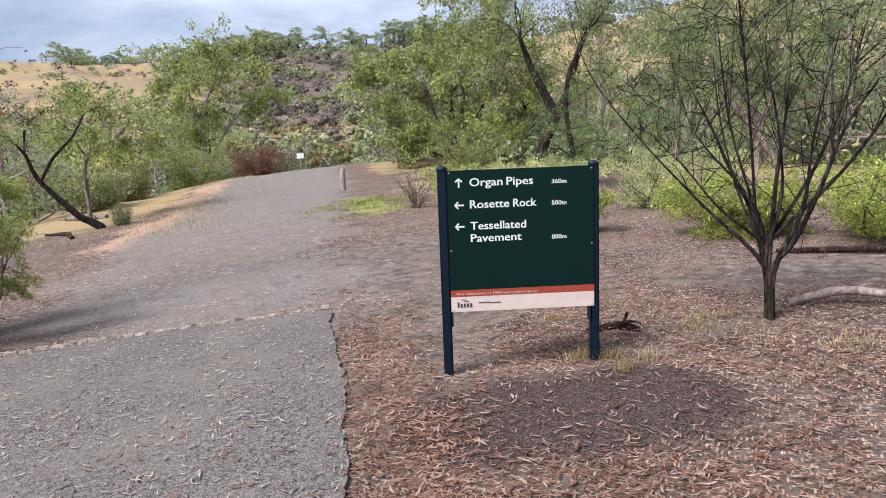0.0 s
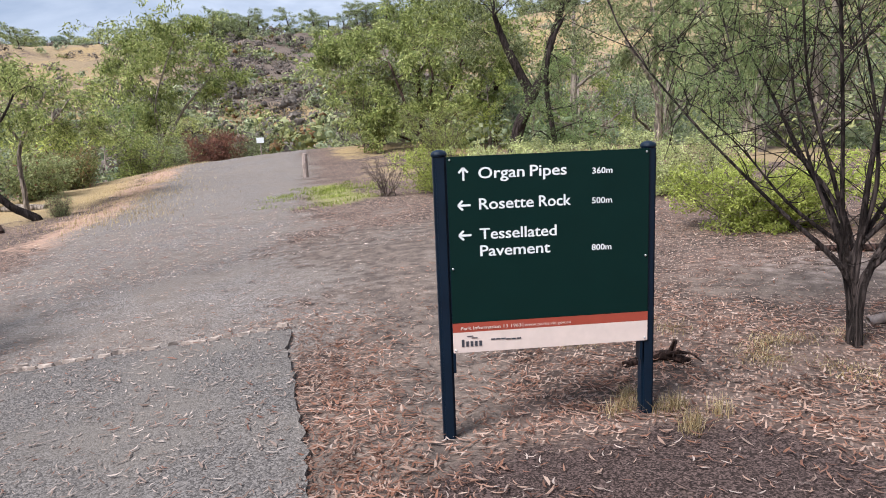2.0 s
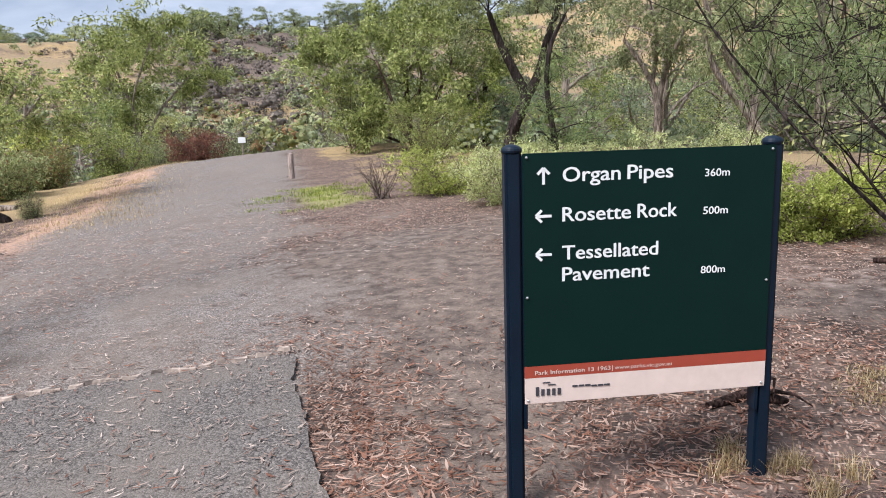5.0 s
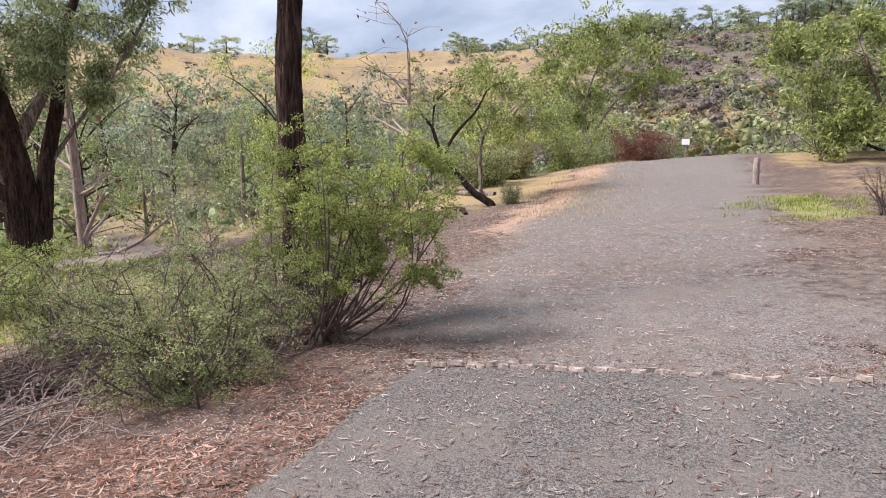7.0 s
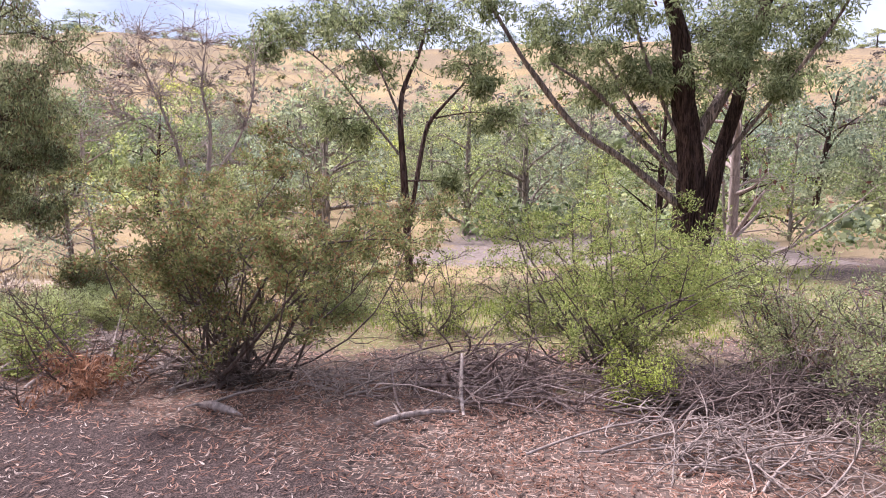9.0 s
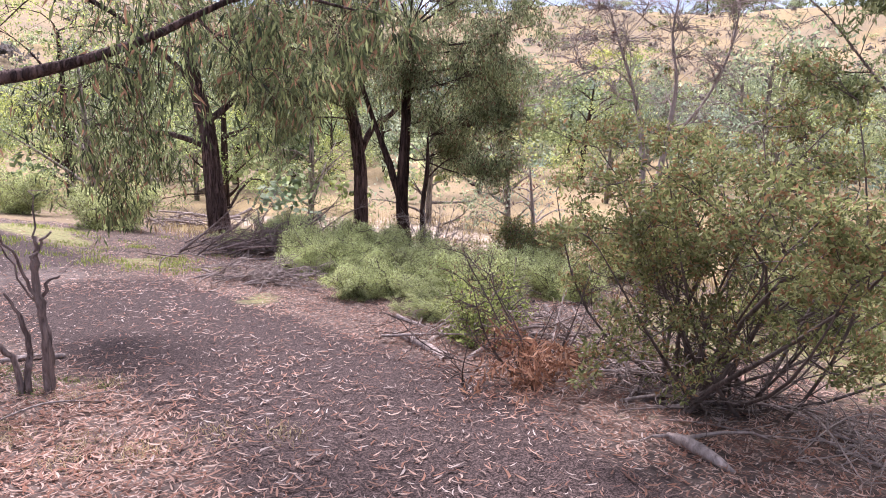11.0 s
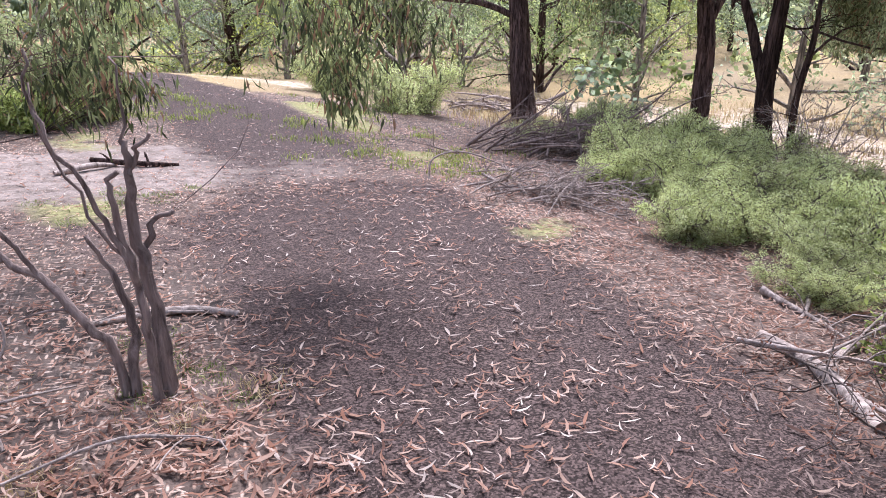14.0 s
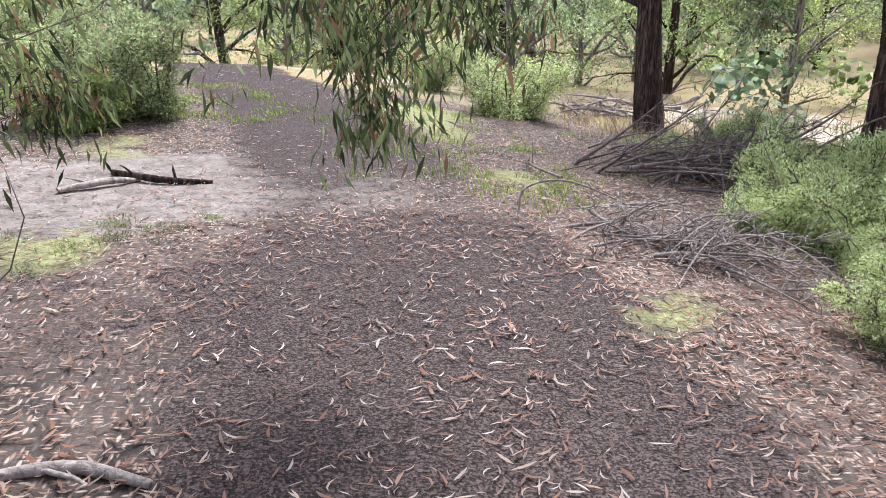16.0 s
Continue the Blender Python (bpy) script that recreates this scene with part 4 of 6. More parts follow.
# ---- trees, each from its place and limbs (place, turn, limbs as sideways, height, width) ----
TB = (-18.49, 2.48, 83.7, [[(0.0, 0.25, 0.73), (-0.06, 2.19, 0.53), (-0.28, 3.44, 0.46), (-0.4, 4.66, 0.34), (-0.79, 5.84, 0.25), (-1.05, 7.21, 0.13)], [(0.24, 0.23, 0.34), (0.46, 2.18, 0.3), (0.76, 3.45, 0.25), (0.94, 4.69, 0.2), (1.35, 5.91, 0.14), (1.61, 6.98, 0.07)], [(-0.34, 1.23, 0.2), (-1.45, 2.32, 0.14), (-2.4, 2.94, 0.13), (-3.18, 3.89, 0.12), (-3.61, 4.48, 0.09), (-4.18, 5.39, 0.08), (-4.74, 6.16, 0.04)], [(-0.09, 1.87, 0.14), (-1.19, 2.82, 0.1), (-2.01, 3.67, 0.09), (-2.92, 4.25, 0.05)], [(-0.07, 1.61, 0.12), (-0.94, 2.94, 0.09), (-1.69, 4.03, 0.08), (-2.3, 5.09, 0.05), (-2.61, 6.01, 0.04)], [(0.04, 2.19, 0.1), (-0.68, 3.44, 0.08), (-1.13, 4.52, 0.07), (-1.46, 5.58, 0.04)], [(0.74, 2.18, 0.1), (1.33, 3.45, 0.08), (2.11, 4.59, 0.07), (2.62, 5.58, 0.04)], [(0.05, 2.57, 0.3), (0.57, 3.82, 0.22), (0.74, 4.56, 0.17), (1.6, 5.43, 0.1)]])
TB_CROWN = [(-2.52, 5.32, 0.78), (-1.47, 5.11, 0.65), (-1.9, 6.15, 0.91), (-3.46, 5.06, 0.52), (-2.91, 4.49, 0.46), (-0.38, 5.61, 0.78), (0.35, 5.04, 0.65), (1.1, 5.54, 0.78), (1.85, 5.19, 0.59), (2.36, 5.69, 0.52), (-0.82, 6.77, 1.04), (0.62, 6.82, 1.17), (1.86, 6.99, 1.04), (-4.34, 5.5, 0.52), (-3.84, 6.42, 0.78), (-1.74, 4.39, 0.52), (-0.78, 4.29, 0.46), (0.84, 4.56, 0.52), (3.13, 6.69, 0.78), (-2.44, 7.04, 1.04), (-1.16, 3.8, 0.46), (-0.42, 3.81, 0.46), (-2.0, 3.79, 0.42), (1.59, 4.2, 0.49), (1.33, 3.7, 0.36), (0.33, 4.06, 0.42), (-0.15, 4.9, 0.52), (2.36, 4.84, 0.46)]
TC = (-16.50, -3.10, 104.4, [[(0.0, -0.19, 0.15), (-0.11, 2.03, 0.13), (-0.17, 3.55, 0.09), (0.16, 4.41, 0.06), (0.42, 5.35, 0.03)], [(0.22, 1.13, 0.1), (0.25, 2.69, 0.09), (0.44, 3.24, 0.08), (1.03, 3.89, 0.04), (1.36, 4.32, 0.03)], [(-0.23, 2.47, 0.06), (-0.93, 3.44, 0.04), (-1.46, 4.07, 0.03), (-2.09, 4.58, 0.02)], [(-0.17, 3.34, 0.06), (-0.71, 4.39, 0.03), (-1.23, 5.01, 0.02)]])
TC_CROWN = [(-2.41, 4.79, 0.5), (-1.66, 5.0, 0.56), (-1.02, 4.81, 0.56), (-0.27, 5.13, 0.61), (0.48, 4.83, 0.56), (1.14, 4.21, 0.5), (1.31, 3.89, 0.34), (-1.48, 3.17, 0.45), (-0.93, 3.01, 0.34), (1.76, 3.2, 0.39), (0.72, 2.03, 0.28), (-0.71, 4.29, 0.34), (0.15, 5.55, 0.67), (-0.7, 5.84, 0.78), (-1.75, 5.82, 0.67), (-2.63, 4.47, 0.34)]
PT = (-11.43, -4.72, 120.7, [[(0.0, 0.55, 0.08), (-0.07, 1.8, 0.07), (-0.22, 2.44, 0.04), (-0.39, 2.92, 0.03), (-0.63, 3.6, 0.01)], [(0.11, 0.55, 0.07), (0.18, 1.8, 0.07), (0.25, 2.51, 0.04), (0.17, 3.06, 0.03), (0.27, 3.74, 0.01)], [(0.18, 1.8, 0.04), (0.6, 2.37, 0.03), (0.81, 2.93, 0.03), (0.88, 3.55, 0.01)]])
PT_CROWN = [(-0.74, 3.33, 0.36), (-0.88, 2.92, 0.29), (-0.39, 3.53, 0.43), (-0.04, 3.74, 0.43), (0.38, 3.61, 0.43), (0.73, 3.21, 0.36), (-0.32, 2.92, 0.36), (0.24, 2.79, 0.36), (0.67, 2.58, 0.33), (-0.59, 3.8, 0.29)]
TT = (-10.39, -12.81, 153.5, [[(0.0, -0.07, 0.38), (-0.08, 1.09, 0.32), (-0.15, 2.05, 0.28), (-0.35, 2.97, 0.23), (-0.42, 4.26, 0.15)], [(-0.19, 1.65, 0.1), (-0.69, 1.82, 0.1), (-1.37, 1.9, 0.08), (-2.04, 2.03, 0.04)], [(-0.14, 2.28, 0.15), (-0.46, 2.88, 0.11), (-1.09, 3.5, 0.08)], [(-0.06, 1.96, 0.13), (0.39, 2.51, 0.1), (0.63, 3.13, 0.08), (0.78, 4.0, 0.06)]])
TT_CROWN = [(-0.42, 4.26, 0.91), (-1.17, 3.85, 0.91), (0.5, 3.83, 0.91), (1.06, 3.3, 0.6), (-1.74, 3.51, 0.6), (0.77, 2.59, 0.35)]
TP = (-12.58, -11.34, 141.2, [[(-0.0, 0.36, 0.28), (-0.01, 1.43, 0.24), (-0.11, 2.18, 0.22), (-0.2, 2.81, 0.18), (-0.04, 3.84, 0.12)], [(-0.02, 1.72, 0.14), (0.22, 2.18, 0.12), (0.57, 2.44, 0.1), (0.99, 2.88, 0.06)]])
TP_CROWN = [(-1.69, 2.75, 0.5), (-1.21, 2.56, 0.45), (-0.74, 2.82, 0.5), (-1.4, 3.28, 0.6), (-0.3, 3.6, 0.8), (-1.98, 2.93, 0.4), (0.51, 3.49, 0.7)]
TQ = (-11.95, -9.35, 137.0, [[(0.0, 0.09, 0.23), (-0.07, 0.88, 0.19), (-0.04, 1.53, 0.18), (-0.01, 2.22, 0.15), (-0.0, 2.95, 0.13), (0.04, 3.65, 0.08)], [(-0.08, 0.8, 0.13), (-0.27, 1.52, 0.12), (-0.5, 2.15, 0.08), (-0.73, 2.83, 0.07)], [(0.3, 0.05, 0.1), (0.28, 0.81, 0.08), (0.35, 1.45, 0.07), (0.35, 1.99, 0.03)]])
TQ_CROWN = [(0.39, 2.36, 0.42), (0.79, 1.99, 0.42), (1.2, 2.21, 0.42), (0.99, 1.46, 0.34), (1.41, 1.61, 0.34), (0.51, 2.8, 0.51), (1.06, 2.92, 0.51), (0.1, 3.37, 0.68), (-0.71, 3.26, 0.59), (1.45, 2.49, 0.34), (0.75, 1.69, 0.34)]
TR = (0.02, 5.50, -0.8, [[(0.0, -0.03, 0.08), (-0.03, 0.35, 0.07), (-0.14, 0.76, 0.04), (-0.31, 1.09, 0.03), (-0.46, 1.42, 0.02), (-0.66, 1.8, 0.01)], [(-0.0, 0.26, 0.04), (-0.1, 0.68, 0.03), (-0.15, 1.29, 0.02), (-0.2, 1.81, 0.02), (-0.25, 2.27, 0.01)], [(0.01, 0.35, 0.04), (0.13, 0.56, 0.04), (0.29, 0.96, 0.03), (0.41, 1.35, 0.02), (0.59, 1.67, 0.01)], [(-0.01, 0.39, 0.04), (0.01, 0.96, 0.03), (0.06, 1.48, 0.02), (0.08, 2.01, 0.01)], [(-0.09, 0.51, 0.03), (-0.37, 0.8, 0.02), (-0.61, 1.1, 0.01), (-0.86, 1.36, 0.01)], [(-0.05, 0.47, 0.03), (-0.25, 0.97, 0.02), (-0.38, 1.5, 0.01), (-0.43, 1.9, 0.01)], [(0.02, 0.35, 0.04), (0.19, 0.8, 0.03), (0.24, 1.28, 0.02), (0.33, 1.77, 0.01), (0.41, 2.2, 0.01)]])
TR_CROWN = [(-0.62, 2.0, 0.22), (-0.43, 2.06, 0.27), (-0.17, 2.11, 0.27), (0.07, 2.12, 0.27), (0.28, 1.99, 0.22), (-0.54, 1.71, 0.22), (-0.78, 1.56, 0.18), (-0.86, 1.69, 0.18), (-0.65, 1.39, 0.18), (-0.31, 1.78, 0.22), (-0.09, 1.68, 0.22), (0.16, 1.74, 0.22), (-0.0, 2.32, 0.27), (-0.29, 2.39, 0.27), (0.24, 2.33, 0.27), (0.41, 2.05, 0.18), (-0.47, 2.34, 0.22)]
TD = (-6.35, 20.81, 13.3, [[(0.0, -0.02, 0.36), (0.16, 0.86, 0.33), (0.49, 1.58, 0.29), (0.3, 2.16, 0.26), (-0.16, 3.1, 0.2), (-0.48, 3.97, 0.13)], [(0.49, 1.58, 0.26), (0.89, 2.35, 0.23), (1.1, 3.17, 0.2), (1.42, 4.09, 0.13)]])
TD_CROWN = [(-0.9, 5.4, 1.0), (0.2, 5.7, 1.1), (1.3, 5.5, 1.0), (2.2, 5.0, 0.9), (2.6, 4.1, 0.7), (-0.2, 6.6, 1.1), (1.2, 6.8, 1.1), (2.4, 6.3, 0.9), (-1.7, 4.6, 0.6), (-0.49, 4.25, 0.98), (0.56, 4.43, 0.98), (1.47, 4.22, 0.98), (0.11, 3.09, 0.49), (-1.15, 3.45, 0.65), (1.81, 2.99, 0.65), (1.21, 2.47, 0.49)]
TD2 = (-4.11, 16.43, 8.9, [[(0.0, -0.13, 0.16), (-0.08, 0.84, 0.12), (-0.22, 1.81, 0.1), (-0.13, 2.65, 0.09), (0.16, 3.25, 0.05)]])
TD2_CROWN = [(-0.29, 1.28, 0.5), (0.14, 0.84, 0.5), (0.39, 1.37, 0.5), (-0.13, 1.92, 0.5), (0.64, 0.62, 0.5), (-0.46, 0.73, 0.44), (0.79, 1.04, 0.5), (0.03, 2.43, 0.5), (1.03, 0.4, 0.44)]
TM = (-11.83, 27.49, 21.1, [[(0.0, -0.66, 0.25), (0.18, 0.6, 0.23), (0.67, 1.65, 0.16), (1.25, 2.89, 0.11), (1.61, 3.9, 0.05)], [(-0.0, -0.59, 0.18), (-0.57, 0.72, 0.16), (-1.03, 2.12, 0.11), (-1.49, 3.41, 0.09)], [(-0.24, 0.17, 0.16), (-0.54, 1.04, 0.14), (0.23, 2.51, 0.11), (-0.03, 3.97, 0.05)], [(0.18, 0.6, 0.14), (1.3, 1.43, 0.11), (2.1, 2.03, 0.05)]])
TM_CROWN = [(0.9, 6.4, 1.1), (1.9, 5.6, 1.0), (-0.3, 6.9, 1.1), (2.9, 4.4, 0.9), (3.3, 3.2, 0.8), (1.8, 7.3, 1.0), (-3.45, 3.91, 0.92), (-2.8, 4.51, 1.03), (-1.72, 4.25, 1.03), (-0.66, 4.41, 1.15), (0.59, 4.15, 1.15), (1.59, 4.51, 1.15), (-3.22, 2.62, 0.92), (-1.91, 3.0, 1.15), (-0.63, 2.96, 1.15), (0.84, 2.9, 1.15), (2.04, 3.27, 0.92), (-2.77, 1.52, 0.8), (-1.46, 1.7, 1.03), (0.04, 1.67, 0.92), (1.29, 1.64, 0.92), (2.31, 1.82, 0.8), (0.35, 5.18, 1.15), (-0.9, 5.45, 1.03), (-2.1, 0.85, 0.8), (-3.89, 3.5, 0.69), (1.74, 0.79, 0.69)]
LG = (-16.65, 13.29, 51.4, [[(0.0, -0.1, 0.2), (-0.45, 0.35, 0.18), (-0.95, 0.9, 0.14), (-1.4, 1.5, 0.11), (-1.6, 2.1, 0.08), (-1.9, 2.5, 0.05)], [(-1.18, 1.46, 0.09), (-0.97, 1.96, 0.09), (-0.44, 2.53, 0.06), (-0.13, 3.09, 0.05)], [(-1.7, 2.04, 0.06), (-1.51, 2.81, 0.06), (-1.07, 3.23, 0.05)]])
LG_CROWN = [(-1.5, 2.95, 0.55), (-0.87, 3.23, 0.55), (-0.18, 3.37, 0.55), (0.44, 3.24, 0.55), (-0.57, 2.74, 0.47), (-1.93, 2.54, 0.39)]
TL = (-18.66, 14.58, 52.1, [[(0.0, 0.61, 0.14), (-0.01, 1.6, 0.11), (0.23, 2.33, 0.11), (0.55, 2.89, 0.09), (0.9, 3.45, 0.05)], [(0.09, 2.01, 0.07), (-0.25, 2.65, 0.07), (-0.52, 3.29, 0.05)], [(0.23, 2.33, 0.09), (0.84, 2.49, 0.07), (1.37, 3.13, 0.05)]])
TL_CROWN = [(0.28, 3.61, 0.7), (1.05, 3.29, 0.61), (1.67, 2.81, 0.61), (0.36, 2.49, 0.53), (1.16, 2.32, 0.53), (-0.56, 2.66, 0.53), (2.15, 2.47, 0.44), (-0.08, 3.92, 0.53)]
TG = (-32.90, 34.74, 43.1, [[(0.0, 1.22, 0.19), (0.03, 3.81, 0.15), (-0.59, 5.93, 0.15), (-1.04, 7.66, 0.07)], [(1.22, 1.56, 0.19), (1.12, 3.79, 0.15), (1.88, 4.85, 0.15), (3.19, 6.26, 0.07)], [(-0.6, 1.66, 0.15), (-0.12, 4.52, 0.11), (0.7, 6.97, 0.11), (1.47, 8.7, 0.07)]])
TG_CROWN = [(-1.34, 8.69, 1.31), (0.08, 9.21, 1.31), (1.83, 8.7, 1.31), (3.59, 7.66, 1.31), (4.28, 6.25, 1.05), (-0.72, 6.97, 1.31), (1.41, 6.97, 1.31), (3.17, 5.73, 0.93), (-1.49, 5.59, 1.12), (0.63, 5.22, 0.93), (-2.12, 6.98, 0.93), (0.38, 7.84, 1.31), (2.57, 9.39, 1.12), (-0.5, 3.81, 0.75)]
TX = (-2.36, 21.00, 2.8, [[(0.0, 0.06, 0.22), (0.03, 1.25, 0.21), (-0.34, 2.12, 0.13), (-0.85, 2.86, 0.1)], [(0.03, 1.25, 0.18), (0.27, 2.23, 0.13), (0.64, 3.04, 0.11), (0.73, 3.84, 0.1)], [(-0.02, 1.82, 0.13), (-0.02, 2.81, 0.11), (-0.19, 3.65, 0.1)]])
TX_CROWN = [(-0.9, 4.9, 0.8), (0.2, 5.2, 0.9), (1.1, 4.7, 0.8), (0.6, 6.1, 0.9), (-0.5, 6.2, 0.8), (-0.58, 3.12, 0.56), (0.1, 3.21, 0.64), (0.65, 2.62, 0.56), (-0.83, 2.29, 0.48), (-0.15, 2.39, 0.48), (0.89, 3.29, 0.64), (0.34, 3.74, 0.64), (-0.6, 3.96, 0.64)]
TY = (-0.18, 19.15, -4.1, [[(0.0, 0.19, 0.25), (0.0, 1.17, 0.19), (-0.44, 2.05, 0.17), (-0.82, 2.82, 0.14), (-1.08, 3.57, 0.09)], [(0.33, 0.29, 0.17), (-0.16, 1.05, 0.16), (-0.78, 1.95, 0.14), (-1.05, 2.83, 0.07)], [(0.01, 1.04, 0.16), (0.34, 2.12, 0.1), (0.39, 3.07, 0.09)]])
TY_CROWN = [(-1.1, 4.6, 0.8), (-0.2, 4.8, 0.8), (0.7, 4.4, 0.8), (-0.6, 5.8, 0.9), (0.5, 5.9, 0.8), (-0.82, 2.82, 0.58), (-0.26, 3.01, 0.58), (0.3, 2.72, 0.58), (0.67, 1.98, 0.5), (-1.02, 2.21, 0.5), (0.01, 2.15, 0.43), (-0.51, 3.51, 0.72), (0.37, 3.42, 0.72), (-0.97, 3.56, 0.58)]
DS = (-5.33, -5.06, -177.6, [[(0.00, 0.00, 0.045), (0.01, 0.34, 0.038), (-0.01, 0.58, 0.034), (0.00, 0.80, 0.023), (0.00, 0.90, 0.014)], [(-0.11, 0.03, 0.034), (-0.07, 0.29, 0.030), (-0.12, 0.49, 0.020), (-0.16, 0.60, 0.008)], [(-0.03, 0.04, 0.029), (-0.03, 0.30, 0.027), (-0.04, 0.49, 0.024), (-0.06, 0.72, 0.019), (-0.04, 0.83, 0.010)],
                             [(-0.14, 0.10, 0.030), (-0.22, 0.33, 0.027), (-0.33, 0.47, 0.023, 0.1), (-0.42, 0.54, 0.018, 0.12), (-0.53, 0.74, 0.012, 0.14), (-0.58, 0.95, 0.007, 0.15)],
                             [(-0.33, 0.47, 0.018), (-0.39, 0.63, 0.015, 0.08), (-0.46, 0.79, 0.014, 0.05), (-0.53, 0.95, 0.012, 0.03), (-0.62, 1.10, 0.010, 0.0), (-0.67, 1.31, 0.008, 0.0), (-0.70, 1.51, 0.007, 0.02), (-0.74, 1.82, 0.004, 0.04)],
                             [(-0.42, 0.54, 0.014), (-0.55, 0.51, 0.012, 0.16), (-0.66, 0.60, 0.010, 0.2), (-0.76, 0.67, 0.005, 0.25)], [(-0.62, 1.10, 0.008), (-0.58, 1.31, 0.007, -0.05), (-0.61, 1.54, 0.006, -0.08), (-0.59, 1.74, 0.004, -0.1)],
                             [(-0.05, 0.52, 0.018), (-0.10, 0.72, 0.015), (-0.17, 0.91, 0.012), (-0.22, 1.05, 0.010), (-0.20, 1.20, 0.004)], [(-0.04, 0.50, 0.012), (-0.12, 0.72, 0.010), (-0.20, 0.93, 0.007), (-0.21, 1.10, 0.003)],
                             [(0.02, 0.45, 0.023), (0.04, 0.62, 0.019), (0.11, 0.67, 0.010)], [(0.00, 0.80, 0.015), (0.03, 0.88, 0.014), (0.08, 0.92, 0.007)], [(0.00, 0.78, 0.011), (0.02, 1.00, 0.008), (0.00, 1.16, 0.004)]])
OVERHANG = (-3.0, -6.0, 180, [[(0.0, 0.1, 0.3), (0.08, 1.0, 0.26), (0.25, 1.9, 0.22), (0.5, 3.0, 0.17), (0.6, 4.6, 0.1)],
                              [(0.1, 1.1, 0.17), (0.7, 1.38, 0.14, -0.9), (1.5, 1.52, 0.1, -1.3), (2.1, 1.56, 0.07, -1.36), (2.7, 1.75, 0.045, -1.5), (3.3, 2.05, 0.03, -1.7), (3.8, 2.0, 0.012, -1.9)],
                              [(0.3, 2.1, 0.14), (1.2, 2.6, 0.1, 0.3), (2.2, 2.55, 0.07, 0.5), (3.2, 2.2, 0.04, 0.5), (3.7, 1.9, 0.02, 0.5)]])
OVERHANG_CROWN = [(3.1, 0.95, 0.22, 0.5), (3.3, 1.25, 0.28, 0.45), (3.45, 0.85, 0.2, 0.5), (3.55, 1.2, 0.26, 0.55), (3.3, 0.6, 0.14, 0.5), (3.65, 1.0, 0.2, 0.5), (3.3, 1.6, 0.3, 0.4), (3.7, 1.6, 0.3, 0.6), (2.9, 1.4, 0.25, 0.5),
                  (2.1, 0.9, 0.22, 0.6), (2.25, 1.15, 0.25, 0.4), (2.0, 1.3, 0.25, 0.2), (1.9, 0.75, 0.18, 0.7), (2.2, 0.7, 0.16, 0.8), (2.9, 1.9, 0.3, -1.2), (3.6, 2.0, 0.3, -1.5), (4.0, 2.0, 0.3, 0.3), (2.7, 1.6, 0.26, -1.5), (3.2, 1.8, 0.28, -1.7), (3.7, 1.75, 0.26, -1.85), (4.0, 1.95, 0.25, -1.9), (3.4, 1.5, 0.2, -1.7)]


def fan(limbs, count, reach, seed):
    """More upright limbs that part low on the trunk and curve up and outward."""
    rng = np.random.default_rng(seed)
    out = list(limbs)
    for k in range(count):
        a = -0.95 + 1.75 * (k + rng.uniform(0.2, 0.8)) / count
        l, v, h = reach * rng.uniform(0.75, 1.05), rng.uniform(-0.75, 0.75), rng.uniform(0.24, 0.6)
        pts = [(0.02 * np.sign(a), h, rng.uniform(0.03, 0.045))]
        for f, w in ((0.25, 0.024), (0.5, 0.016), (0.75, 0.01), (1.0, 0.004)):
            pts.append((l * f * math.sin(a) * (1.15 - 0.3 * f) + rng.normal(0, 0.075 * min(1, 4 * (1.05 - f))), h + l * f * (0.75 + 0.25 * math.cos(a)) * (0.85 + 0.15 * f), w, v * f * 0.9 + rng.normal(0, 0.03)))
        out.append(pts)
    return out


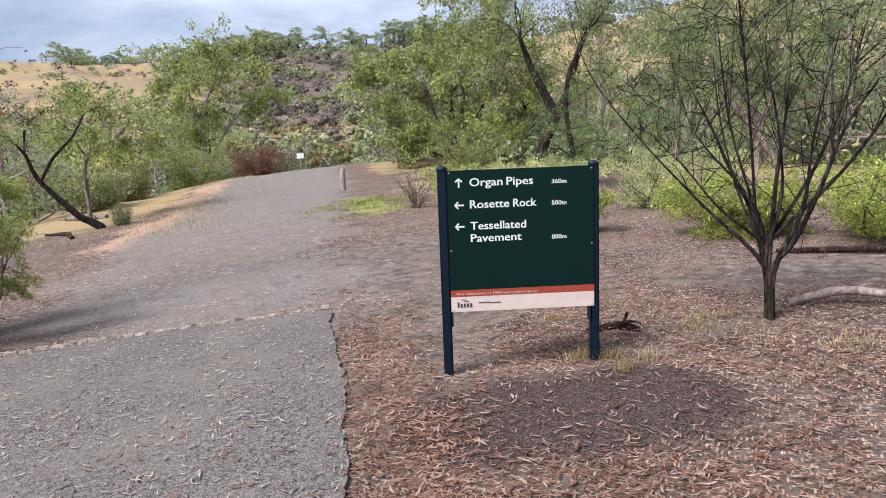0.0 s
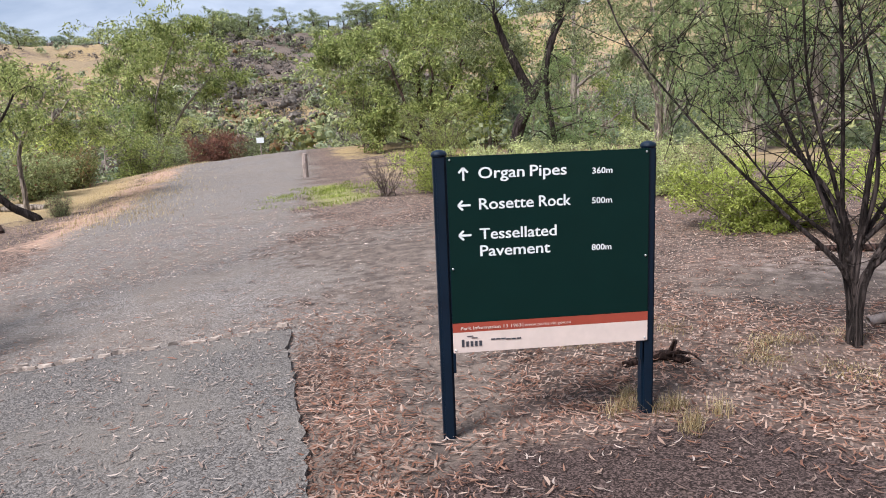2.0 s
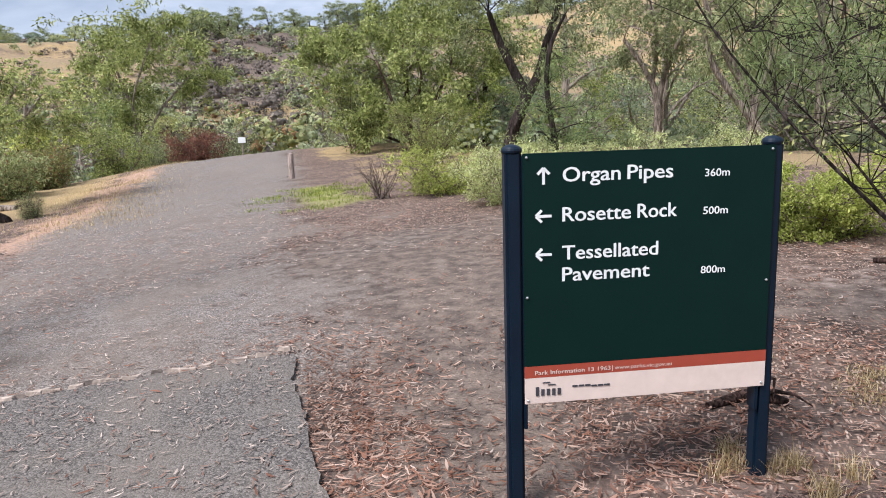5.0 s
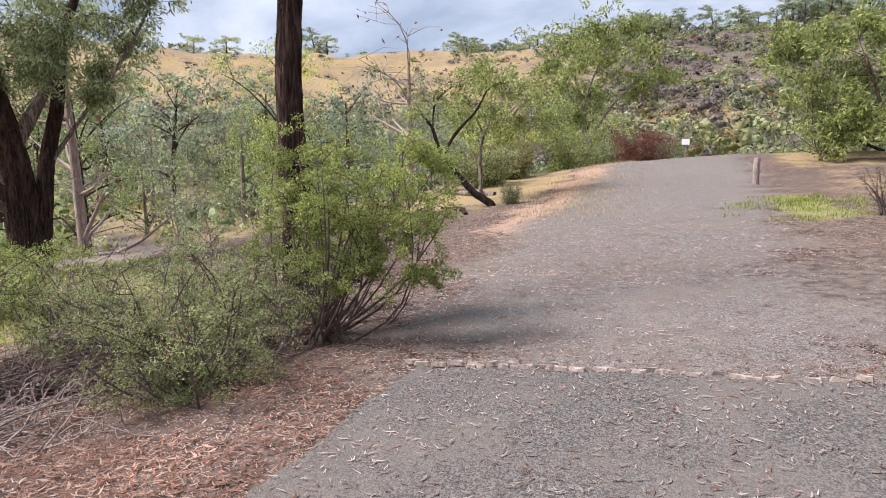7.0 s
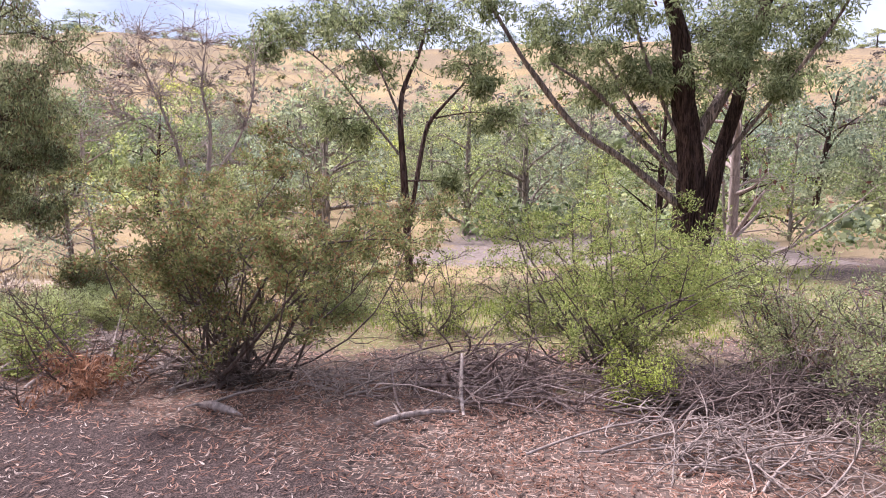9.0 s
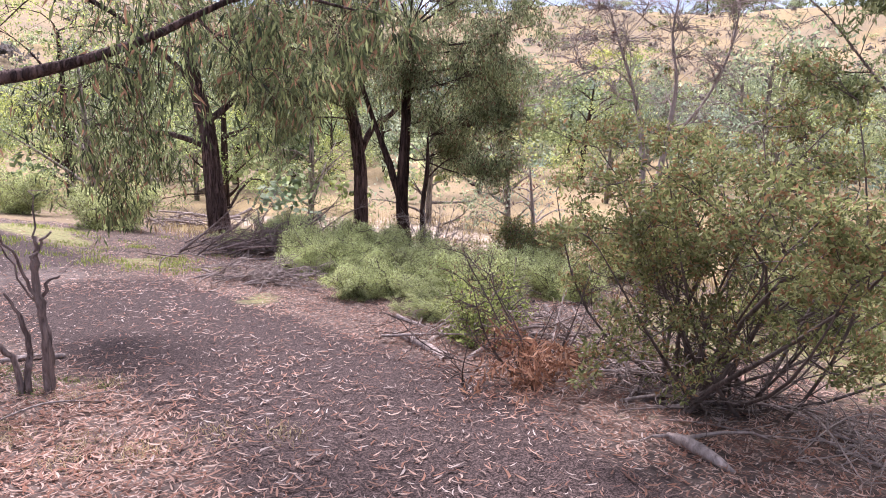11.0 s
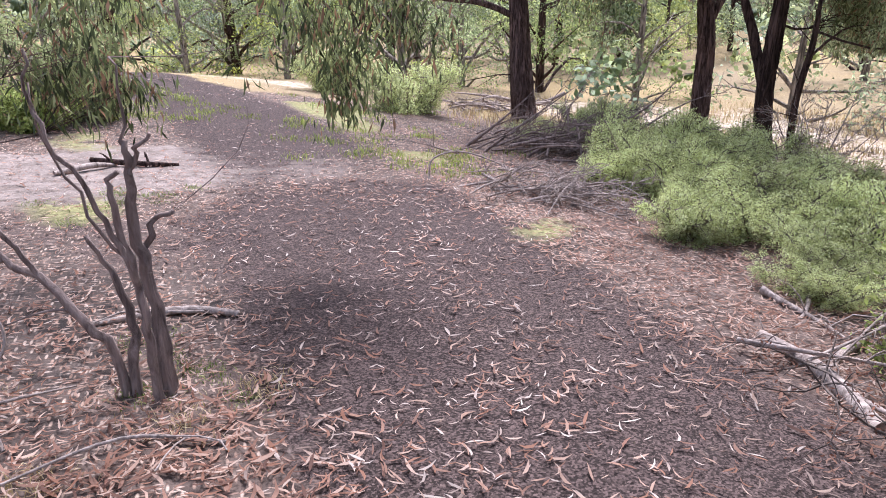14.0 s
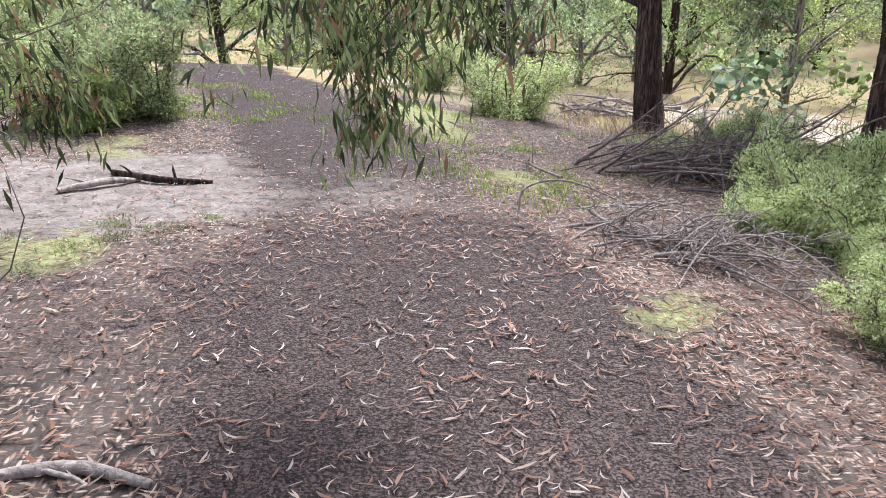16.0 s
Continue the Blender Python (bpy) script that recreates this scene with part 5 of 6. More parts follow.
def build_trees():
    tree("gum_tree", TB, "large gum tree with peeling dark brown bark and long low limbs", "tree", BARK_DARK, GUM, TB_CROWN, (0.17, 0.045), 30, 16, 1.0, 1.6, 0.9, 11, 40, limb_bark=BARK_LIMB)
    tree("gum_tree", TC, "slender forked gum tree with clumped bright foliage", "tree", BARK_RED, GUM, TC_CROWN, (0.15, 0.04), 28, 15, 0.8, 1.0, 0.7, 12, 40, limb_bark=BARK_LIMB)
    tree("bare_tree", PT, "nearly leafless purplish-grey twiggy tree behind the bushes", "tree", BARK_GREY, RED_LEAF, PT_CROWN + [(u - 0.1, z - 0.5, r) for u, z, r in PT_CROWN], (0.04, 0.012), 2, 30, 0.0, 0.7, 0.5, 13, 170, 0.6, bare=0.6)
    tree("gum_tree", TT, "straight red-brown gum tree with a pile of brush at its foot", "tree", BARK_RED, GUM_DARK, TT_CROWN, (0.14, 0.03), 12, 10, 1.5, 1.0, 0.6, 14)
    tree("gum_tree", TP, "leaning reddish gum tree with a drooping crown", "tree", BARK_RED, GUM_DARK, TP_CROWN + [(-1.4, 3.9, 0.7), (-2.7, 4.2, 0.7), (-0.2, 4.7, 0.8), (-2.6, 3.5, 0.5), (-0.9, 5.2, 0.9), (0.5, 5.4, 0.9), (-2.0, 4.8, 0.7), (-0.9, 4.0, 0.8), (0.2, 4.4, 0.8), (-2.0, 3.7, 0.6), (-1.6, 2.3, 0.4), (1.0, 3.9, 0.6), (-0.3, 2.9, 0.5), (-2.4, 3.0, 0.4)], (0.12, 0.026), 50, 14, 1.8, 0.9, 0.4, 15)
    tree("gum_tree", TQ, "dark-barked forked gum tree above the saltbush", "tree", BARK_DARK, GUM_DARK, TQ_CROWN + [(0.2, 5.2, 0.9), (1.3, 4.7, 0.8), (-0.9, 5.0, 0.8), (0.6, 6.1, 0.9), (-0.4, 6.2, 0.8), (2.0, 4.0, 0.6), (-0.4, 4.2, 0.8), (0.6, 4.2, 0.8), (1.4, 3.6, 0.6), (1.8, 3.0, 0.5), (-1.2, 3.8, 0.7), (1.0, 3.4, 0.6), (-0.2, 2.9, 0.5), (1.7, 2.2, 0.4), (-0.9, 3.2, 0.5)], (0.11, 0.024), 52, 14, 1.5, 1.0, 0.4, 16)
    tree("casuarina_tree", TR[:3] + (fan(TR[3], 6, 2.4, 171),), "small many-stemmed dark tree with fine needle foliage beside the park sign", "tree", BARK_BLACK, NEEDLE,
         [(u, z, r * 1.25) for u, z, r in TR_CROWN] + [(u * 1.25, z + 0.45, r * 1.25) for u, z, r in TR_CROWN[:6]] + [(-1.0, 1.75, 0.3), (-0.95, 1.4, 0.26), (0.75, 2.1, 0.3), (0.1, 2.75, 0.35)], (0.1, 0.0042), 15, 12, -1.5, 0.75, 0.6, 17, 230, 0.55)
    tree("gum_tree", TD, "tall dark-trunked forked gum tree with sparse foliage", "tree", BARK_BLACK, GUM, TD_CROWN, (0.17, 0.045), 18, 13, 0.8, 1.4, 0.7, 18, 40)
    tree("casuarina_tree", TD2, "dark feathery casuarina in front of the gum trees", "tree", BARK_BLACK, NEEDLE, TD2_CROWN, (0.13, 0.014), 28, 10, -0.3, 0.6, 0.3, 19, 30)
    tree("wattle_tree", TM, "broad bright green leafy tree with several leaning trunks", "tree", BARK_RED, GUM_BRIGHT, TM_CROWN, (0.26, 0.085), 34, 11, 0.5, 1.9, 1.0, 20)
    tree("leaning_tree", LG, "crooked dark tree that leans out over the dry verge", "tree", BARK_BLACK, GUM_BRIGHT, LG_CROWN, (0.17, 0.05), 10, 8, 0.5, 0.6, 0.4, 21)
    tree("gum_tree", TL, "young gum tree with pale yellow-green leaves", "tree", BARK_PALE, GUM_BRIGHT, TL_CROWN, (0.19, 0.055), 22, 10, 0.6, 1.2, 0.5, 22)
    tree("gum_tree", TG, "round-crowned gum tree beyond the verge", "tree", BARK_PALE, GUM_BRIGHT, TG_CROWN, (0.38, 0.12), 22, 12, 0.6, 2.4, 1.0, 23)
    tree("gum_tree", TX, "slim grey gum tree with thin foliage", "tree", BARK_PALE, GUM, TX_CROWN, (0.18, 0.045), 20, 12, 0.8, 1.0, 0.5, 24, 40)
    tree("gum_tree", TY, "pale leaning gum tree among the shrubs", "tree", BARK_PALE, GUM, TY_CROWN, (0.18, 0.045), 20, 12, 0.8, 1.0, 0.5, 25, 40)
    trunk = [[(0.0, 0.1, 0.3), (0.03, 1.2, 0.27), (0.0, 2.4, 0.25), (0.06, 3.6, 0.22), (0.1, 6.0, 0.15)]]
    tree("stringybark_tree", (-8.72, 4.0, 60, trunk), "single straight trunk with deeply furrowed dark bark behind the green bush", "tree", BARK_DARK, GUM,
         [(0.5, 5.6, 0.7), (-0.6, 5.9, 0.7), (0.0, 6.4, 0.8)], (0.13, 0.03), 16, 10, 0.8, 0.8, 0.2, 26, 0)
    tree("overhanging_gum_tree", OVERHANG, "gum tree whose branches hang sickle-shaped leaves over the track", "tree", BARK_RED, HANGING_SHADED, OVERHANG_CROWN, (0.115, 0.021), 7, 16, 2.6, 0.3, 0.0, 27, 0, 0.28)
    tree("dead_shrub", DS, "small leafless grey shrub with broken stems in the leaf litter", "dead shrub", BARK_STUMP, RED_LEAF, [(-0.6, 0.62, 0.1), (-0.8, 0.95, 0.12), (-0.5, 0.35, 0.1)], (0.03, 0.01), 0, 4, 0, 0.1, 0.03, 28, 10, 0.3, bare=1.0)




def cores(centres, radii, rng, squash=0.75):
    """Rough lumps that stand for the dense twigs and leaves inside a far crown."""
    g = [(i, j, k) for i in (-1, 0, 1) for j in (-1, 0, 1) for k in (-1, 0, 1) if (i, j, k) != (0, 0, 0)]
    idx = {p: n for n, p in enumerate(g)}
    quads = []
    for axis in range(3):
        for side in (-1, 1):
            for a in (-1, 0):
                for b in (-1, 0):
                    c = [(a, b), (a + 1, b), (a + 1, b + 1), (a, b + 1)]
                    c = c if side > 0 else c[::-1]
                    quads.append([idx[tuple(np.insert(p, axis, side))] for p in (c if axis != 1 else c[::-1])])
    ball = np.array(g, float)
    ball /= np.linalg.norm(ball, axis=1)[:, None]
    n = len(centres)
    v = ball[None] * rng.uniform(0.35, 1.4, (n, 26, 1)) * np.asarray(radii)[:, None, None] * (1, 1, squash) + np.asarray(centres)[:, None]
    q = np.array(quads)[None] + 26 * np.arange(n)[:, None, None]
    return v.reshape(-1, 3), q.reshape(-1, 4)


def far_tree(seed, height, foliage, bark, label, category="tree", each=17, name="woodland_tree", fine=1.0):
    """A tree seen only from afar: trunk, limbs and a broken crown of leaf sprays."""
    rng = np.random.default_rng(seed)
    top = new(name)
    tagged(top, label, category)
    t = Tubes()
    lean = rng.normal(0, 0.05 * height, 2)
    main = curve_through([(0, 0, -0.6, 0.024 * height), (lean[0] * 0.4, lean[1] * 0.4, height * 0.35, 0.019 * height), (lean[0], lean[1], height * 0.8, 0.007 * height)], 5)
    t.add(main[:, :3], main[:, 3], 6)
    tips = []
    for _ in range(16):
        k = rng.integers(len(main) // 7, len(main))
        a = rng.uniform(0, 6.283)
        l = height * rng.uniform(0.16, 0.46) * (1.15 - 0.6 * k / len(main))
        e = main[k, :3] + np.array([np.cos(a) * l, np.sin(a) * l, l * rng.uniform(0.1, 0.9)])
        p, rad = twig_path(main[k, :3], e, rng, 0.1, 5, main[k, 3] * 0.5, 0.01)
        t.add(p, rad, 4)
        for i in range(6):
            tip = e + rng.normal(0, 1, 3) * (0.08, 0.08, 0.055) * height
            tips.append(tip)
            if i % (1 if each < 9 else 3):
                continue
            p2, rad = twig_path(p[rng.integers(2, 5)], tip, rng, 0.05, 3, 0.0022 * height, 0.0008 * height)
            t.add(p2, rad, 3)
    part("trunk", t.mesh("trunk", bark), top)
    v, q = leaves(tips, int(each * 1.5), height * 0.066, height * 0.032 * fine, height * 0.012 * fine, rng, 0.3, 0.7)
    if each > 30 and fine == 1:
        pick = np.array(tips)[::2]
        cv, cq = cores(pick, rng.uniform(0.016, 0.03, len(pick)) * height, rng)
        v, q = np.concatenate([v, cv]), np.concatenate([q, cq + len(v)])
    part("crown", quad_mesh("crown", v, q, foliage), top, kind="stuff")
    return top


def build_woods():
    rng = np.random.default_rng(77)
    looks = [(FAR_LEAF, BARK_PALE, "grey-green woodland gum tree on the valley floor"), (FAR_GUM, BARK_DARK, "dark green woodland gum tree on the valley floor"),
             (FAR_LEAF, BARK_DARK, "dull grey-leaved gum tree on the valley floor"), (FAR_BRIGHT, BARK_PALE, "bright green woodland gum tree on the valley floor"),
             (FAR_LEAF, BARK_PALE, "spreading grey-green gum tree at the foot of the hill"), (FAR_GUM, BARK_PALE, "olive woodland gum tree at the foot of the hill"),
             (FAR_LEAF, BARK_PALE, "bare pale-stemmed tree with few leaves"), (RED_LEAF, BARK_GREY, "leafless grey twiggy tree in the woodland")]
    kinds = [far_tree(200 + i, 6.0, *look, each=(25, 25, 25, 25, 25, 25, 8, 1)[i]) for i, look in enumerate(looks)]
    kinds.append(far_tree(220, 6.0, FAR_GUM, BARK_PALE, "olive gum tree with fine leaves near the track", each=36, fine=0.5))
    kinds.append(far_tree(221, 6.0, FAR_BRIGHT, BARK_DARK, "bright yellow-green gum tree with fine leaves near the track", each=36, fine=0.5))
    used, spots = set(), []
    tries = 0
    while len(spots) < 262 and tries < 40000:
        tries += 1
        a = rng.uniform(radians(55), radians(300))
        r = 17 + 42 * rng.uniform(0, 1) ** 1.2
        x, y = -5 + np.cos(a) * r, np.sin(a) * r
        if line_distance(x, y, ROAD + [(-32, 46)]) < 7 or line_distance(x, y, TRACK + [(-1.5, -24), (0, -32)]) < 3.5 or line_distance(x, y, ROAD[2:]) < 9 and r < 30:
            continue
        if r < 20 and -9 < y < 2:
            continue
        if r < 22 and y > 4 and x > -16:
            continue
        if r < 22 and rng.random() < 0.4 or y < -9 and r < 20 + 4 * waves(x, y, 91, 8):
            continue
        if y < -5 and r < 36 and rng.random() < 0.45:
            continue
        if any((x - p) ** 2 + (y - q) ** 2 < (3.4 if r < 45 else 6.0) for p, q in spots):
            continue
        spots.append((x, y))
        k = int(rng.choice(8, p=[0.2, 0.09, 0.17, 0.15, 0.1, 0.08, 0.14, 0.07]))
        if r < 27 and k < 6:
            k = 9 if k == 3 else 8
        s = rng.uniform(0.6, 1.05) ** 1.6 * (1.0 if r < 35 else 1.1)
        m = pose(x, y, float(land(x, y)) - 0.1, 0, 0, rng.uniform(0, 360)) @ Matrix.Diagonal((s, s, s * rng.uniform(0.85, 1.15), 1))
        if k not in used:
            kinds[k].matrix_basis = m
            used.add(k)
            tagged(kinds[k], group="trees of the valley woodland")
        else:
            o = copy_thing(kinds[k], Matrix.Identity(4))
            o.matrix_basis = m
            tagged(o, group="trees of the valley woodland")
    for i, (x, y, s, k) in enumerate([(-2.6, -19.5, 0.55, 8), (-5.3, -21.5, 0.6, 8), (-9.6, -17.0, 0.7, 8), (-12.0, -20.0, 0.8, 8), (-7.6, -20.5, 0.6, 8), (-15.0, -9.6, 0.45, 6), (-13.8, -8.0, 0.35, 7), (-0.5, -16.5, 0.6, 9), (-16.0, -13.0, 0.6, 6), (-14.6, -16.0, 0.65, 8),
                                  (2.4, 25.0, 1.15, 8), (5.5, 22.5, 1.1, 8), (-2.5, 27.0, 1.2, 8), (0.6, 30.0, 1.3, 8), (-6.5, 30.5, 1.25, 8), (8.5, 27.0, 1.3, 8), (4.0, 31.0, 1.3, 8), (3.4, 19.0, 0.9, 6), (6.2, 17.5, 0.85, 7), (1.6, 21.5, 0.95, 6), (9.5, 20.0, 1.1, 8),
                                  (-6.6, -23.5, 0.95, 9), (-3.6, -23.0, 0.9, 9), (-10.8, -22.5, 1.0, 9), (-0.6, -21.5, 0.85, 9), (-13.5, -18.5, 0.8, 9), (-8.4, -25.5, 1.1, 9)]):
        o = copy_thing(kinds[k], Matrix.Identity(4))
        o.matrix_basis = pose(x, y, float(land(x, y)) - 0.1, 0, 0, i * 67) @ Matrix.Diagonal((s, s, s, 1))
        tagged(o, group="trees of the valley woodland")
    # a line of taller trees along the ridge
    ridge = [far_tree(300 + i, 8.0, GUM if i else FAR_LEAF, BARK_DARK, "umbrella-crowned gum tree standing on the ridge", each=34, name="ridge_tree") for i in range(2)]
    first = [True, True]
    for i in range(95):
        a = radians(rng.choice([rng.uniform(100, 124), rng.uniform(124, 143), rng.uniform(143, 170), rng.uniform(185, 232)], p=[0.25, 0.5, 0.05, 0.2]))
        r = rng.uniform(205, 235)
        x, y = -5 + np.cos(a) * r, np.sin(a) * r
        s = rng.uniform(0.7, 1.2)
        m = pose(x, y, float(land(x, y)) - 0.2, 0, 0, rng.uniform(0, 360)) @ Matrix.Diagonal((s * 1.35, s * 1.35, s * 0.95, 1))
        k = i % 2
        if first[k]:
            ridge[k].matrix_basis, first[k] = m, False
            o = ridge[k]
        else:
            o = copy_thing(ridge[k], Matrix.Identity(4))
            o.matrix_basis = m
        tagged(o, group="trees on the ridge")
    # scrub on the slopes, too dense to count
    for name, foliage, share, seed in (("valley_scrub", FAR_LEAF, 620, 4), ("valley_green_scrub", FAR_GUM, 380, 5), ("hillside_scrub", FAR_LEAF, 2300, 1), ("hillside_dark_scrub", FAR_DARK_HAZED, 2200, 2), ("hillside_dry_scrub", BUSH_RUST, 700, 3)):
        rng = np.random.default_rng(500 + seed)
        got, parts_v, size = [], [], []
        while len(got) < share:
            a = rng.uniform(radians(40), radians(320))
            near = name.startswith("valley")
            r = rng.uniform(16.5, 62) if near else rng.uniform(45, 236)
            x, y = -5 + np.cos(a) * r, np.sin(a) * r
            low = 1 - smooth(78, 128, r)
            rocky = np.exp(-(((math.degrees(a) - 122) / 13) ** 2)) * smooth(70, 110, r)
            dens = 0.45 * np.exp(-(((math.degrees(a) - 214) / 22) ** 2)) + 0.08 + 0.12 * smooth(90, 130, r) + 0.95 * low + 0.95 * rocky + 0.24 * (waves(x, y, 71, 45) > 0.15) + 0.09
            if near and (line_distance(x, y, TRACK + [(2, -30)]) < 4.5 or line_distance(x, y, ROAD) < 8 or (r < 19.5 and -9 < y < 2) or (x > -14 and y > 3 and r < 24) or (y < -4 and r < 34 and rng.random() < 0.8)):
                continue
            if rocky < 0.3 and r > 90 and rng.random() < 0.42:
                continue
            if near and rng.random() < 0.25 + 0.5 * waves(x, y, 93, 12):
                got.append((x, y, float(land(x, y))))
                size.append(rng.uniform(0.6, 1.8))
                continue
            if not near and rng.random() < dens and line_distance(x, y, ROAD + [(-30, 44)]) > 5:
                got.append((x, y, float(land(x, y))))
                size.append(rng.uniform(0.7, 2.5) ** 1.15 * (0.75 + 0.35 * low + 0.5 * rocky))
        got, size = np.array(got), np.array(size)
        n = len(got)
        lobes = np.repeat(got, 4, axis=0)
        s = np.repeat(size, 4)[:, None]
        lobes = lobes + rng.normal(0, 1, lobes.shape) * s * (0.5, 0.5, 0.18) + np.array([0, 0, 0.45]) * s
        fine = 34 if name.startswith("valley") else 28
        c = np.repeat(lobes, fine, axis=0)
        ss = np.repeat(s, fine, axis=0)
        d = rng.normal(0, 1, c.shape)
        d /= np.linalg.norm(d, axis=1)[:, None]
        c = c + d * ss * 0.42 * (1, 1, 0.75)
        side = np.cross(d, rng.normal(0, 1, c.shape))
        side /= np.linalg.norm(side, axis=1)[:, None]
        oth = np.cross(side, d)
        k = rng.uniform(0.16, 0.34, (len(c), 1)) * ss * (0.27 if fine > 30 else 0.33)
        v = np.stack([c - side * k, c - oth * k * 0.7, c + side * k, c + oth * k * 0.7], 1).reshape(-1, 3)
        q = np.arange(len(v)).reshape(-1, 4)
        cv, cq = cores(lobes, s[:, 0] * (0.1 if fine > 30 else 0.16), rng)
        me = quad_mesh(name, np.concatenate([v, cv]), np.concatenate([q, cq + len(v)]), foliage)
        tagged(new(name, me), "low scattered scrub and small trees covering the hillside", "shrubs", kind="stuff")


def build_bushes():
    shrub("bush", -7.6, 3.75, 1.7, 1.8, "upright bush of small bright green leaves by the dark trunk", BUSH, None, 30, 36000, (0.034, 0.015), 31, airy=0.34, lean=(0.2, 0.3), flat=0.35, low=0.45)
    shrub("bush", -7.15, 2.5, 2.0, 1.25, "wide airy grey-green bush that spreads low over the litter", BUSH_OLIVE, None, 24, 20000, (0.028, 0.012), 32, airy=0.3, lean=(-0.1, -0.1))
    shrub("bush", -7.95, 3.0, 1.3, 1.25, "olive-green bush filling in beside the upright bush", BUSH_OLIVE, None, 18, 14000, (0.03, 0.013), 53, airy=0.3)
    shrub("bush", -8.75, 1.9, 1.5, 1.1, "loose olive bush with thin dark stems", BUSH_OLIVE, None, 18, 12000, (0.028, 0.012), 33)
    shrub("bush", -9.2, 0.55, 2.7, 1.6, "broad yellow-green bush beside the heap of dead branches", BUSH, None, 28, 30000, (0.036, 0.012), 34, airy=0.34, low=0.3, flat=0.6)
    shrub("bush", -8.15, 0.75, 0.75, 0.4, "small low yellow-green shrub at the edge of the litter", BUSH_YELLOW, None, 12, 3200, (0.03, 0.013), 35, flat=0.5)
    shrub("bush", -8.3, -2.5, 3.0, 1.95, "large open rust-tinged bush with dark stems", BUSH_RUST, None, 34, 44000, (0.042, 0.018), 36, lean=(-0.2, 0.15), airy=0.28, low=0.5, flat=0.6)
    shrub("bush", -10.9, 0.0, 2.0, 1.1, "thin olive bush behind the dead branches", BUSH_OLIVE, None, 16, 6000, (0.034, 0.014), 37)
    shrub("bush", -10.6, -1.3, 1.6, 1.0, "sparse green bush with bare lower stems", BUSH, None, 16, 5000, (0.034, 0.014), 38)
    shrub("sapling", -10.9, 3.5, 1.0, 2.2, "spindly sapling with a few grey-green sprays", GUM, BARK_GREY, 6, 1800, (0.06, 0.016), 39, flat=0.3, category="young tree")
    shrub("twiggy_shrub", -8.7, 2.1, 1.8, 0.9, "nearly bare twiggy shrub", RED_LEAF, BARK_GREY, 16, 300, (0.02, 0.01), 40)
    shrub("twiggy_shrub", -7.9, -3.7, 2.0, 1.0, "bare tangled twiggy shrub over the litter", RED_LEAF, TWIG_DARK, 11, 300, (0.02, 0.01), 41)
    shrub("twiggy_shrub", -10.95, 2.35, 1.8, 1.3, "bare dark twiggy shrub between the bushes", RED_LEAF, TWIG_DARK, 9, 0, (0.02, 0.01), 106)
    shrub("green_herb", -8.4, -4.4, 0.9, 0.5, "fresh green leafy herb among the twigs", BUSH, None, 14, 3500, (0.05, 0.02), 42, flat=0.5)
    spots = [(-9.15, -5.75, 1.15, 0.47), (-8.75, -6.45, 0.9, 0.36), (-9.40, -6.5, 1.3, 0.66), (-9.30, -7.15, 1.1, 0.42), (-9.80, -5.6, 1.3, 0.66), (-10.30, -6.7, 1.4, 0.71), (-9.50, -7.8, 1.3, 0.66), (-9.25, -8.3, 1.1, 0.47),
             (-10.60, -7.9, 1.4, 0.76), (-10.90, -5.4, 1.3, 0.57), (-10.00, -8.9, 1.3, 0.76), (-8.65, -5.3, 0.8, 0.34), (-11.70, -6.4, 1.3, 0.57), (-11.10, -9.2, 1.3, 0.66), (-9.55, -10.4, 1.0, 0.42), (-10.30, -10.3, 1.2, 0.76)]
    rng = np.random.default_rng(43)
    first = None
    for i, (x, y, w, h) in enumerate(spots):
        if i < 3:
            o = shrub("saltbush", x, y, w, h * 0.64, "low mounded pale grey-green saltbush beside the track", BUSH_GREY, None, 26, 26000, (0.023, 0.01), 44 + i, flat=0.45, low=0.1, airy=0.3, group="saltbushes beside the track", category="bush")
            first = (first or []) + [(o, w, h)]
        else:
            base, bw, bh = first[i % 3]
            o = copy_thing(base, Matrix.Identity(4))
            o.matrix_basis = pose(x, y, float(land(x, y)), 0, 0, rng.uniform(0, 360)) @ Matrix.Diagonal((w / bw, w / bw, h / bh, 1))
